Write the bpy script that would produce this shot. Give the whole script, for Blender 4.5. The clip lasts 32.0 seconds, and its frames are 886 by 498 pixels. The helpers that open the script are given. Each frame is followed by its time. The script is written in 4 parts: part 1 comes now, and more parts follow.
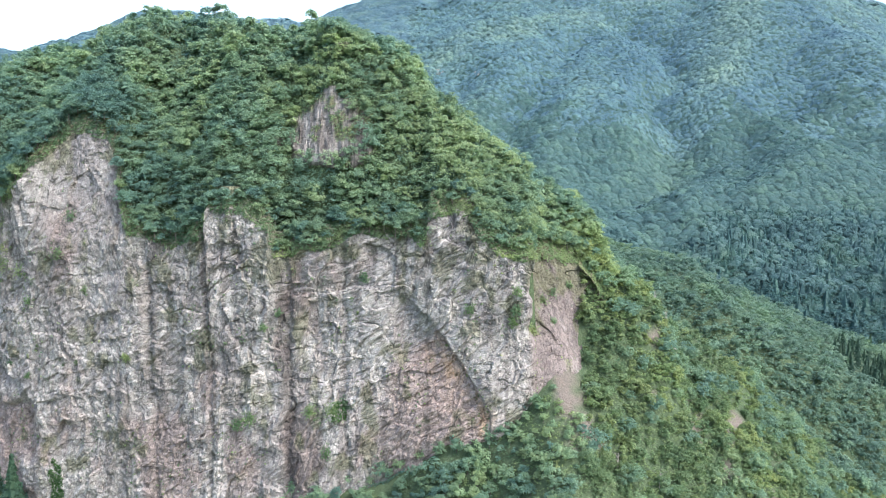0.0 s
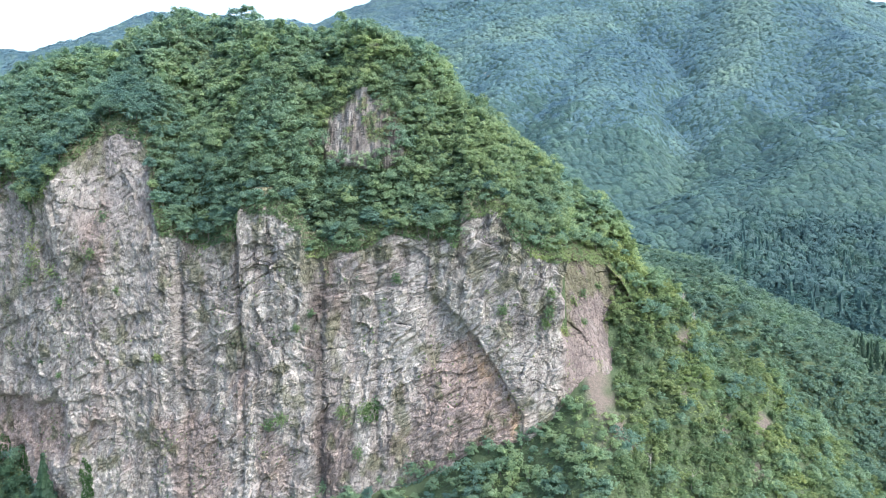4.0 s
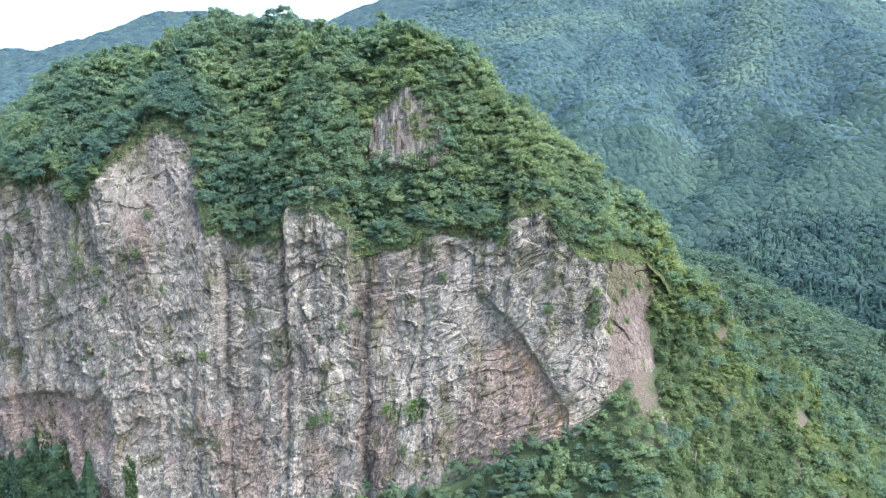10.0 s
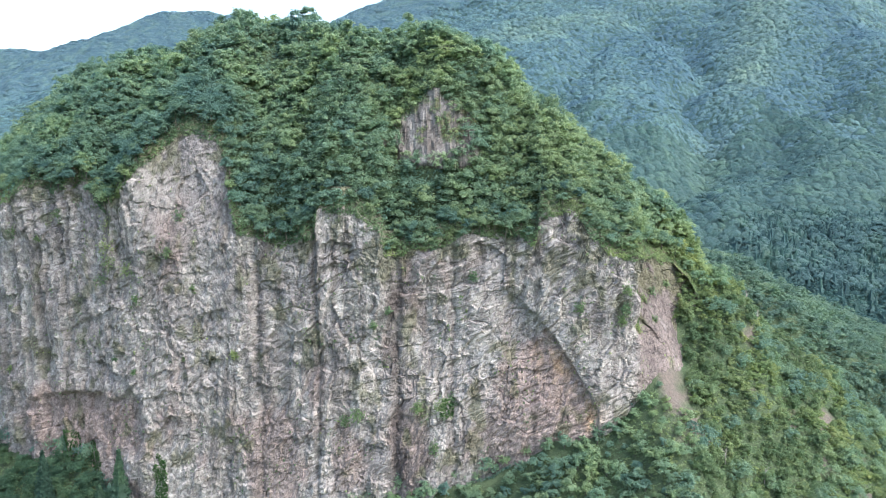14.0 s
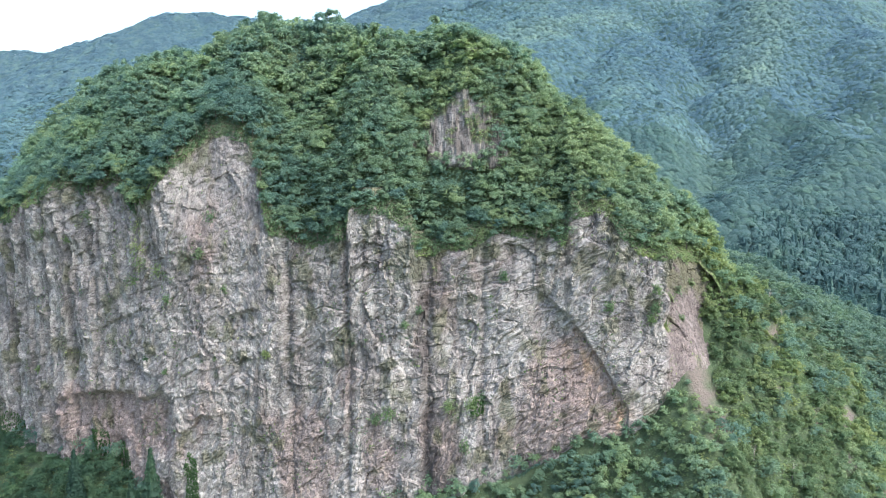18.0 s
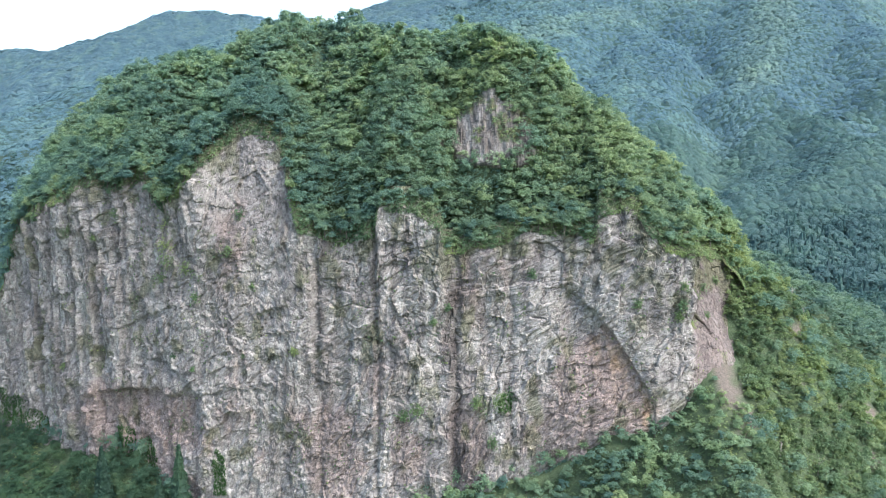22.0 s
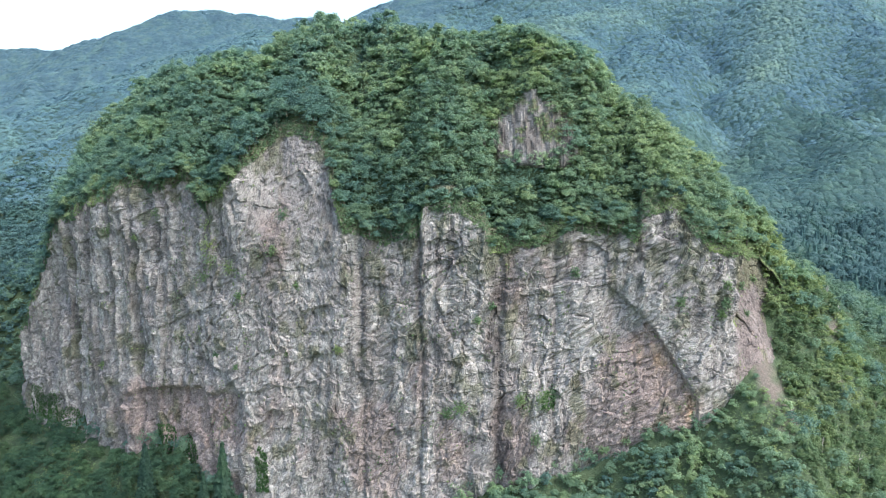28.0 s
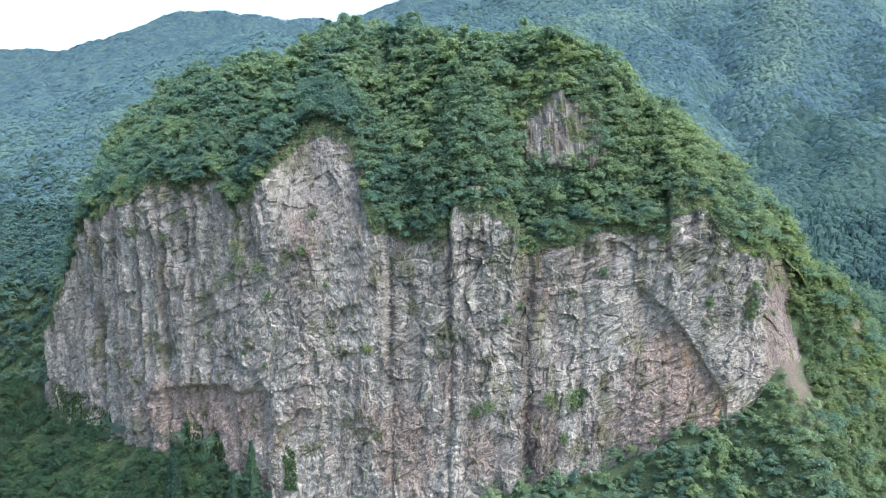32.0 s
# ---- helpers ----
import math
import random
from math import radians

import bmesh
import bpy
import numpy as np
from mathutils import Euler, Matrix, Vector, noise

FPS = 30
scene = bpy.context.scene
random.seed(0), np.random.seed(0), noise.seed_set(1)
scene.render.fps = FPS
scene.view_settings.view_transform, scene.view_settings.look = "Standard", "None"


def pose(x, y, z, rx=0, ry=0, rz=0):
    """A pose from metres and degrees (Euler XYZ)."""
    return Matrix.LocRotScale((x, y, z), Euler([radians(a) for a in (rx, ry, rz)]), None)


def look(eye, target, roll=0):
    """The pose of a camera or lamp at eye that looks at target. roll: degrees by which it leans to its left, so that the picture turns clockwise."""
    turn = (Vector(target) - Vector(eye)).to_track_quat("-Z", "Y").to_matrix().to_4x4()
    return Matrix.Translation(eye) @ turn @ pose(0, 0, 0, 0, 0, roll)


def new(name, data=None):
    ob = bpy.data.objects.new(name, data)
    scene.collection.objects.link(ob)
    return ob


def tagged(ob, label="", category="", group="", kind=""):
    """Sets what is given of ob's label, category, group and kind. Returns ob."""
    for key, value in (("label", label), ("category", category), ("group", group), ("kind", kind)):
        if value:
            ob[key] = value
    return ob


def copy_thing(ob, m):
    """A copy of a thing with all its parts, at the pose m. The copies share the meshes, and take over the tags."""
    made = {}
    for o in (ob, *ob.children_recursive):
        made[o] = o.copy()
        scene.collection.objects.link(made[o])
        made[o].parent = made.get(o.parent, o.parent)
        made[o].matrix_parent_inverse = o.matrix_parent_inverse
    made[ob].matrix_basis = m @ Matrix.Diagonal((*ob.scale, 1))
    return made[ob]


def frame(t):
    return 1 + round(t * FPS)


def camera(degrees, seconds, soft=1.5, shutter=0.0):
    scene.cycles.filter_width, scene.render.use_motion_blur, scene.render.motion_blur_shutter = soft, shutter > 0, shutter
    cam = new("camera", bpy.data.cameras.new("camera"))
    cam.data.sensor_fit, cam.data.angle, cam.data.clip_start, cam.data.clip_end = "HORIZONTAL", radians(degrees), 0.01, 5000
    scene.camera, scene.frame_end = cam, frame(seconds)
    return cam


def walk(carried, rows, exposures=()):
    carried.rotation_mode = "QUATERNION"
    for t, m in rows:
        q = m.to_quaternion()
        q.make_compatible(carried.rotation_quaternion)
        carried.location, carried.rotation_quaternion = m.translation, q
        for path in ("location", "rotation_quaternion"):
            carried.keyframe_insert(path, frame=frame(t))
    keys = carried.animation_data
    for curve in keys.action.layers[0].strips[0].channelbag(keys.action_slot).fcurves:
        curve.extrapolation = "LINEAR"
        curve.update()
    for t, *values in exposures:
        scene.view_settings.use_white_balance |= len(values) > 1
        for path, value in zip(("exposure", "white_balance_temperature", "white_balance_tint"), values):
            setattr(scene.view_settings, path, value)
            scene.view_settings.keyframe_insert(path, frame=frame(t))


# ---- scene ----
cam = camera(60, 32.0, soft=0.85)
ROWS = [
    (0.0, -1.103, -0.961, 110.045, 83.5553, -0.1000, -0.2627),
    (0.5, -2.305, -1.042, 110.016, 83.5850, -0.1308, -0.2278),
    (1.0, -3.511, -1.125, 109.993, 83.6078, -0.1316, -0.1913),
    (1.5, -4.729, -1.203, 109.979, 83.6279, -0.1451, -0.1550),
    (2.0, -5.964, -1.270, 109.980, 83.6411, -0.1642, -0.1188),
    (2.5, -7.220, -1.326, 109.995, 83.6470, -0.1761, -0.0904),
    (3.0, -8.493, -1.402, 110.014, 83.6479, -0.1798, -0.0672),
    (3.5, -9.769, -1.501, 110.030, 83.6457, -0.1925, -0.0469),
    (5.5, -14.498, -2.055, 110.049, 83.6277, -0.2219, 0.0086),
    (6.0, -15.723, -2.186, 110.068, 83.6216, -0.2389, 0.0116),
    (6.5, -16.942, -2.327, 110.085, 83.6157, -0.2535, 0.0162),
    (7.0, -18.153, -2.485, 110.097, 83.6085, -0.2680, 0.0304),
    (7.5, -19.360, -2.659, 110.113, 83.6037, -0.2715, 0.0430),
    (8.0, -20.570, -2.832, 110.127, 83.5947, -0.2616, 0.0617),
    (8.5, -21.792, -2.978, 110.133, 83.5813, -0.2399, 0.0776),
    (9.0, -23.049, -3.119, 110.134, 83.5736, -0.2226, 0.0945),
    (9.5, -24.343, -3.278, 110.137, 83.5653, -0.2167, 0.1045),
    (10.0, -25.665, -3.461, 110.146, 83.5610, -0.2103, 0.1120),
    (10.5, -26.992, -3.653, 110.170, 83.5520, -0.2021, 0.1123),
    (11.0, -28.329, -3.867, 110.205, 83.5360, -0.1891, 0.1114),
    (11.5, -29.657, -4.104, 110.239, 83.5244, -0.1617, 0.1115),
    (12.0, -30.977, -4.358, 110.271, 83.5270, -0.1477, 0.1162),
    (12.5, -32.283, -4.632, 110.308, 83.5277, -0.1316, 0.1088),
    (13.0, -33.591, -4.916, 110.350, 83.5255, -0.1198, 0.1053),
    (13.5, -34.891, -5.191, 110.386, 83.5238, -0.1114, 0.0984),
    (14.0, -36.184, -5.472, 110.414, 83.5268, -0.0979, 0.0906),
    (14.5, -37.483, -5.762, 110.442, 83.5339, -0.0866, 0.0728),
    (16.5, -42.798, -7.253, 110.574, 83.5345, -0.0563, 0.0225),
    (17.0, -44.153, -7.661, 110.598, 83.5377, -0.0341, 0.0321),
    (17.5, -45.513, -8.062, 110.621, 83.5482, -0.0053, 0.0279),
    (18.0, -46.893, -8.444, 110.634, 83.5543, 0.0236, 0.0311),
    (18.5, -48.269, -8.810, 110.628, 83.5443, 0.0456, 0.0263),
    (19.0, -49.600, -9.128, 110.615, 83.5448, 0.0606, 0.0164),
    (19.5, -50.861, -9.391, 110.602, 83.5473, 0.0740, 0.0042),
    (20.0, -52.107, -9.621, 110.598, 83.5233, 0.0772, -0.0174),
    (20.5, -53.381, -9.823, 110.615, 83.4933, 0.0697, -0.0379),
    (21.0, -54.674, -10.020, 110.640, 83.4711, 0.0617, -0.0531),
    (21.5, -55.958, -10.220, 110.676, 83.4490, 0.0667, -0.0594),
    (22.0, -57.229, -10.438, 110.732, 83.4249, 0.0552, -0.0650),
    (22.5, -58.522, -10.662, 110.785, 83.4108, 0.0499, -0.0592),
    (23.0, -59.840, -10.864, 110.820, 83.4040, 0.0418, -0.0601),
    (23.5, -61.164, -11.043, 110.839, 83.3993, 0.0310, -0.0692),
    (24.0, -62.484, -11.249, 110.848, 83.3940, 0.0305, -0.0769),
    (24.5, -63.817, -11.504, 110.865, 83.3870, 0.0275, -0.0903),
    (25.0, -65.181, -11.781, 110.892, 83.3746, 0.0263, -0.1060),
    (25.5, -66.519, -12.053, 110.924, 83.3631, 0.0271, -0.1226),
    (27.5, -71.822, -13.135, 111.037, 83.3584, 0.0703, -0.1447),
    (28.0, -73.157, -13.446, 111.058, 83.3655, 0.0875, -0.1396),
    (28.5, -74.498, -13.770, 111.083, 83.3675, 0.0934, -0.1389),
    (29.0, -75.857, -14.083, 111.108, 83.3694, 0.0982, -0.1389),
    (29.5, -77.223, -14.342, 111.123, 83.3745, 0.1023, -0.1406),
    (30.0, -78.568, -14.568, 111.124, 83.3865, 0.1089, -0.1374),
    (30.5, -79.883, -14.803, 111.119, 83.3988, 0.1071, -0.1411),
    (31.0, -81.161, -15.044, 111.118, 83.3972, 0.0840, -0.1360),
    (31.5, -82.392, -15.285, 111.126, 83.3946, 0.0640, -0.1290),
    (32.0, -83.586, -15.499, 111.138, 83.3938, 0.0481, -0.1081),
]
EXPOSURES = [(0.0, 1.76, 6190, 12), (13.0, 1.67, 6190, 12), (25.0, 1.60, 6160, 11), (32.0, 1.53, 6110, 10)]
walk(cam, [(t, pose(x, y, z, rx, ry, rz)) for t, x, y, z, rx, ry, rz in ROWS], EXPOSURES)

# ---- world, sun, exposure ----
world = bpy.data.worlds.new("sky")
scene.world = world
world.use_nodes = True
wn = world.node_tree
sky = wn.nodes.new("ShaderNodeTexSky")
sky.sky_type = "NISHITA"
sky.sun_disc = False
SUN_EL, SUN_AZ = 52.0, 128.0     # azimuth clockwise from +y: over the camera's right shoulder
sky.sun_elevation, sky.sun_rotation = radians(SUN_EL), radians(SUN_AZ)
sky.air_density, sky.dust_density, sky.ozone_density = 1.2, 3.4, 1.0
wn.links.new(sky.outputs[0], wn.nodes["Background"].inputs[0])
wn.nodes["Background"].inputs[1].default_value = 0.15
sun = new("sun", bpy.data.lights.new("sun", "SUN"))
sun.data.energy, sun.data.angle, sun.data.color = 1.15, radians(25), (1.0, 0.95, 0.88)
sun_from = Vector((math.sin(radians(SUN_AZ)) * math.cos(radians(SUN_EL)), math.cos(radians(SUN_AZ)) * math.cos(radians(SUN_EL)), math.sin(radians(SUN_EL))))
sun.matrix_world = look(sun_from * 400, (0, 0, 0))

# ---- noise on arrays ----
RNG = np.random.default_rng(7)


def hash01(ix, iy, iz, salt):
    """A random number from 0 to 1 for each whole-numbered cell."""
    with np.errstate(over="ignore"):
        h = (ix.astype(np.int64) * 374761393 + iy.astype(np.int64) * 668265263 + iz.astype(np.int64) * 2147483647 + salt * 1274126177) & 0xFFFFFFFF
        h = ((h ^ (h >> 13)) * 1274126177) & 0xFFFFFFFF
        h = ((h ^ (h >> 16)) * 2246822519) & 0xFFFFFFFF
        h ^= h >> 13
    return h / 4294967296.0


def vnoise(x, y, z, salt=0):
    """Smooth noise from -1 to 1."""
    fx, fy, fz = np.floor(x), np.floor(y), np.floor(z)
    u, v, w = x - fx, y - fy, z - fz
    u, v, w = u * u * (3 - 2 * u), v * v * (3 - 2 * v), w * w * (3 - 2 * w)
    out = 0
    for a in (0, 1):
        for b in (0, 1):
            for c in (0, 1):
                k = (u if a else 1 - u) * (v if b else 1 - v) * (w if c else 1 - w)
                out = out + k * hash01(fx + a, fy + b, fz + c, salt)
    return out * 2 - 1


def fbm(x, y, z=None, octaves=4, salt=0):
    z = np.zeros_like(x) if z is None else z
    out, amp = 0, 1.0
    for i in range(octaves):
        out = out + amp * vnoise(x * 2 ** i + 17.3 * i, y * 2 ** i, z * 2 ** i, salt + i)
        amp *= 0.5
    return out


def cells(x, y, salt=0):
    """Nearest of the jittered cell centres: distance, offset from it, and two random numbers of the cell; and the gap to the next cell."""
    fx, fy = np.floor(x), np.floor(y)
    best, second = np.full(x.shape, 9.0), np.full(x.shape, 9.0)
    dx, dy, ra, rb = (np.zeros_like(x) for _ in range(4))
    zero = np.zeros_like(fx)
    for a in (-1, 0, 1):
        for b in (-1, 0, 1):
            cx, cy = fx + a, fy + b
            ox = x - (cx + 0.1 + 0.8 * hash01(cx, cy, zero, salt))
            oy = y - (cy + 0.1 + 0.8 * hash01(cx, cy, zero + 1, salt))
            d = np.hypot(ox, oy)
            near = d < best
            second = np.where(near, best, np.minimum(second, d))
            best = np.where(near, d, best)
            dx, dy = np.where(near, ox, dx), np.where(near, oy, dy)
            ra = np.where(near, hash01(cx, cy, zero + 2, salt), ra)
            rb = np.where(near, hash01(cx, cy, zero + 3, salt), rb)
    return best, dx, dy, ra, rb, second - best


def step(a, b, x):
    t = np.clip((x - a) / (b - a), 0, 1)
    return t * t * (3 - 2 * t)


# ---- shape of the land ----
CLIFF_X = np.array([-330, -300, -274, -245, -205, -175, -150, -112, -78, -39, -6, 14, 30, 42, 52, 60, 72, 73.5, 74])
CLIFF_Y = np.array([410, 380, 357, 333, 305, 288, 274, 265, 257, 253, 249, 246, 246.5, 253.5, 259.5, 264.5, 271.5, 285, 306.0])
_k = np.arange(-12, 13)
_w = np.exp(-(_k / 5.0) ** 2)
_t = np.linspace(0, len(CLIFF_X) - 1, 600)
_px = np.interp(_t, np.arange(len(CLIFF_X)), CLIFF_X)
_py = np.interp(_t, np.arange(len(CLIFF_X)), CLIFF_Y)
_pad = lambda a: np.convolve(np.concatenate([2 * a[0] - a[12:0:-1], a, 2 * a[-1] - a[-2:-14:-1]]), _w / _w.sum(), "valid")
FOOT_X, FOOT_Y = _pad(_px), _pad(_py)
FOOT_S = np.concatenate([[0], np.cumsum(np.hypot(np.diff(FOOT_X), np.diff(FOOT_Y)))])

RIM_X = [-330, -292, -286, -280, -268, -258, -253, -243, -234, -228, -213, -201, -188, -176, -166, -157, -150, -141, -136, -121, -117, -113, -108, -96, -81, -79, -67, -58, -56, -40, -28, -6, -4, 6, 14, 19, 39, 56, 64, 74]
RIM_Z = [-40, -20, -2, 22, 45, 69, 79, 85, 86, 93, 94, 103, 99, 105, 92, 99, 106, 116, 123, 120, 111, 98, 86, 82, 86, 95, 95, 88, 80, 82, 87, 85, 94, 95, 86, 81, 78, 75, 71, 66]
BASE_X = [-330, -292, -274, -235, -214, -200, -180, -171, -148, -112, -80, -59, -39, -19, -9, 0, 16, 27, 39]
BASE_Z = [-20, -11, -11, -10, -12, -7, -4, -17, -19, -18, -12, -5, 3, 4, 13, 20, 22, 31, 39]
CAP_X = [-420, -360, -330, -310, -295, -285, -275, -265, -255, -245, -231, -215, -200, -185, -170, -155, -143, -128, -112, -95, -80, -65, -50, -38, -26, -14, -2, 10, 22, 34, 46, 58, 67, 90, 104, 123, 145, 170, 220]
CAP_Z = [-40, -20, -8, -3, 4, 15, 39, 23, 88, 170, 165, 144, 151, 147, 161, 156, 165, 171, 172, 168, 164, 161, 164, 162, 155, 152, 131, 124, 114, 106, 95, 87, 61, 43, 38, 22, -2, -24, -50]

SPUR_X = [12, 25, 37, 48, 59, 67, 90, 104, 123, 145, 170, 220]
SPUR_Z = [115, 104, 90, 81, 72, 61, 46, 43, 28, 6, -17, -48]
# slope of the dome: the first steep rise above the brink, and what follows
STEEP_X = (-300, -260, -202, -167, -141, -118, -95, -60, -40, -15, 5, 64)
STEEP_LOW = (1.0, 1.2, 1.2, 1.6, 1.0, 1.0, 2.6, 2.4, 3.4, 2.8, 1.2, 1.2)
STEEP_HIGH = (0.8, 0.8, 0.8, 1.2, 0.65, 0.75, 1.06, 1.35, 2.1, 1.4, 1.0, 0.8)

# crest lines x, y, z and the fall of their flanks
SPUR_CREST = ((647, 1606, 527), (581, 1480, 400), (525, 1345, 325), (461, 1245, 256), (393, 1140, 186), (326, 1035, 130), (267, 930, 90), (220, 830, 61)), 0.85
SHOULDER_CREST = ((647, 1606, 527), (534, 1627, 473), (389, 1520, 374), (263, 1424, 283), (132, 1349, 260), (45, 1285, 230), (-62, 1231, 153)), 0.85
FLANK_CREST = ((535, 1360, 338), (580, 1270, 269), (614, 1190, 225), (641, 1100, 184), (652, 1000, 126)), 0.8
EAST_CREST = ((647, 1606, 527), (872, 1606, 429), (1072, 1552, 345), (1393, 1392, 249)), 0.6
BACK_CREST = ((-420, 1950, 300), (-237, 1900, 436), (-182, 1900, 490), (-5, 1900, 562), (294, 1900, 620), (700, 1900, 560)), 0.5
SIDE_CREST = ((-879, 1052, 46), (-687, 1027, 113), (-608, 1027, 165), (-530, 1027, 196), (-453, 1027, 232), (-362, 1027, 253), (-302, 1027, 271), (-201, 1104, 200)), 0.42
BLUE_CREST = ((-1622, 2082, 387), (-1237, 2019, 382), (-1016, 2019, 390), (-942, 2019, 417), (-749, 2019, 482), (-574, 2019, 474), (-385, 2019, 460), (-173, 2082, 425)), 0.5
VALLEY_X, VALLEY_Z = (86, 134, 157, 167, 199, 236, 267, 330, 492), (59, 49, 46, 37, 21, 3, -8, -32, -59)
GULLY = ((354, 1440, 0), (360, 1380, 0), (366, 1290, 0), (347, 1180, 0), (313, 1080, 0), (257, 930, 0), (212, 820, 0)), 1.0
SIDE_GULLY = ((617, 1400, 0), (600, 1270, 0), (482, 1080, 0), (388, 960, 0), (320, 850, 0)), 1.0
LEFT_GULLY = ((248, 1381, 0), (195, 1231, 0), (130, 1049, 0), (77, 910, 0)), 1.0
MOUNTAINS = (SPUR_CREST, SHOULDER_CREST, FLANK_CREST, EAST_CREST, BACK_CREST, SIDE_CREST, BLUE_CREST)


def crest(x, y, line, fall):
    out = np.full(x.shape, -200.0)
    for (ax, ay, az), (bx, by, bz) in zip(line, line[1:]):
        ux, uy = bx - ax, by - ay
        t = np.clip(((x - ax) * ux + (y - ay) * uy) / (ux * ux + uy * uy), 0, 1)
        d = np.hypot(x - ax - t * ux, y - ay - t * uy)
        out = np.maximum(out, az + (bz - az) * t - fall * (np.sqrt(d * d + 225) - 15))
    return out


def setback(x):
    """How far behind the foot line the land above the rock begins: the pointed buttress and the side face lean back."""
    brow = 0.74 * np.maximum(np.interp(x, RIM_X, RIM_Z) - 38, 0) * step(28, 36, x)
    return 3 + brow + 0.22 * np.maximum(np.interp(x, RIM_X, RIM_Z) - 82, 0) * step(-152, -140, x) * (1 - step(-117, -108, x))


def ground(x, y, inset=0.0):
    """The height of the land, without the rock face. inset: how far behind the brink the dome begins, so that its sheet stays inside the rock."""
    foot = np.interp(x, FOOT_X, FOOT_Y)
    d = y - foot
    # apron below the face, and the spur to the right of it
    apron = np.interp(x, BASE_X, BASE_Z) - 5 + 0.8 * np.minimum(d, 0) + 0.35 * np.clip(d, 0, 10)
    cap = np.interp(x, CAP_X, CAP_Z)
    edge = 304 + 0.12 * np.maximum(x - 60, 0)
    spur = np.interp(x, SPUR_X, SPUR_Z) + 8 * np.exp(-((x - 76) / 10) ** 2) - 4 - (0.86 - 0.25 * np.exp(-((x - 77) / 11) ** 2)) * np.maximum(edge - y, 0) - 0.5 * np.maximum(y - edge, 0)
    slope = 48.4 + (y - 263.6 - 0.584 * (x - 48.3)) / 0.74      # the plane of the side face, carried on to the right
    slope = np.minimum(slope - 3 + 4.5 * step(-2, 3, x - 57 - 0.25 * (slope - 46)), np.interp(x, SPUR_X, SPUR_Z) + 8 * np.exp(-((x - 76) / 10) ** 2) - 2)
    spur = spur + (slope - spur) * step(46, 54, x) * (1 - step(80, 96, x))
    low = apron + (spur - apron) * step(26, 46, x)
    flank = 8 + 0.4 * (x + 288) - 0.9 * np.maximum(375 - y, 0) - 0.4 * np.maximum(y - 390, 0)
    low = low + (np.maximum(flank, low) - low) * (1 - step(-335, -284, x))
    low = np.maximum(low, -75 + 0.01 * y)
    # the dome above the face
    back = setback(x)
    u = d - back
    rise = np.interp(x, RIM_X, RIM_Z) + 3 + np.interp(x, STEEP_X, STEEP_LOW) * np.minimum(u, 8) + np.interp(x, STEEP_X, STEEP_HIGH) * np.maximum(u - 8, 0)
    k = 8.0
    h = np.clip(0.5 + 0.5 * (cap - 2 - rise) / k, 0, 1)
    dome = cap - 2 + (rise - cap + 2) * h - k * h * (1 - h)
    dome = dome - 0.5 * np.maximum(y - 385, 0) + 3.6 * vnoise(x / 23, y / 60 + 3, 0 * x, 7) * step(4, 18, d) + 1.6 * vnoise(x / 16, y / 16, 0 * x, 5) + 1.5 * vnoise(x / 7, y / 7, 0 * x, 6)
    z = np.where((d > back + inset) & (x < 68), np.maximum(dome, low), low + 1.2 * vnoise(x / 9, y / 9, 0 * x, 8))
    far = np.full(x.shape, -45.0)
    for line, fall in MOUNTAINS:
        far = np.maximum(far, crest(x, y, line, fall))
    far = np.maximum(far, np.interp(x, VALLEY_X, VALLEY_Z) - 0.3 * (np.sqrt((y - 495) ** 2 + 225) - 15) - 4 * np.maximum(70 - x, 0))
    far = far - 0.75 * np.clip(410 - y, 0, 90) * step(40, 90, x) - 1.6 * np.maximum(445 - y, 0) * (1 - step(-270, -200, x))
    for (line, fall), deep, wide in ((GULLY, 60, 55), (SIDE_GULLY, 30, 50), (LEFT_GULLY, 34, 50)):
        far = far - deep * np.exp(crest(x + 30 * vnoise(x / 80, y / 80, 0 * x, 24), y, line, fall) / wide) * step(700, 900, y)
    rough = step(420, 700, y)
    far = far + rough * (11 * fbm(x / 190, y / 190, octaves=4, salt=11) - 26 * np.abs(vnoise(x / 170 + 0.4 * vnoise(x / 90, y / 90, 0 * x, 22), y / 190, 0 * x, 21)) + 8)
    return np.maximum(z, np.where(y > 330, far, -200))


# ---- materials ----
def material(name):
    m = bpy.data.materials.new(name)
    m.use_nodes = True
    n = m.node_tree.nodes
    return m, n, m.node_tree.links, n["Principled BSDF"]


def node(n, kind, **values):
    made = n.new(kind)
    for key, value in values.items():
        made.inputs[key.replace("_", " ")].default_value = value
    return made


def mixed(n, l, fac, a, b, blend="MIX"):
    m = n.new("ShaderNodeMix")
    m.data_type, m.blend_type = "RGBA", blend
    for socket, value in ((m.inputs[0], fac), (m.inputs[6], a), (m.inputs[7], b)):
        if isinstance(value, bpy.types.NodeSocket):
            l.new(value, socket)
        else:
            socket.default_value = value if not isinstance(value, tuple) else (*value, 1)
    return m.outputs[2]


def ramp(n, l, fac, stops):
    r = n.new("ShaderNodeValToRGB")
    while len(r.color_ramp.elements) < len(stops):
        r.color_ramp.elements.new(0.5)
    for e, (at, c) in zip(r.color_ramp.elements, stops):
        e.position, e.color = at, (*c, 1)
    l.new(fac, r.inputs[0])
    return r.outputs[0]


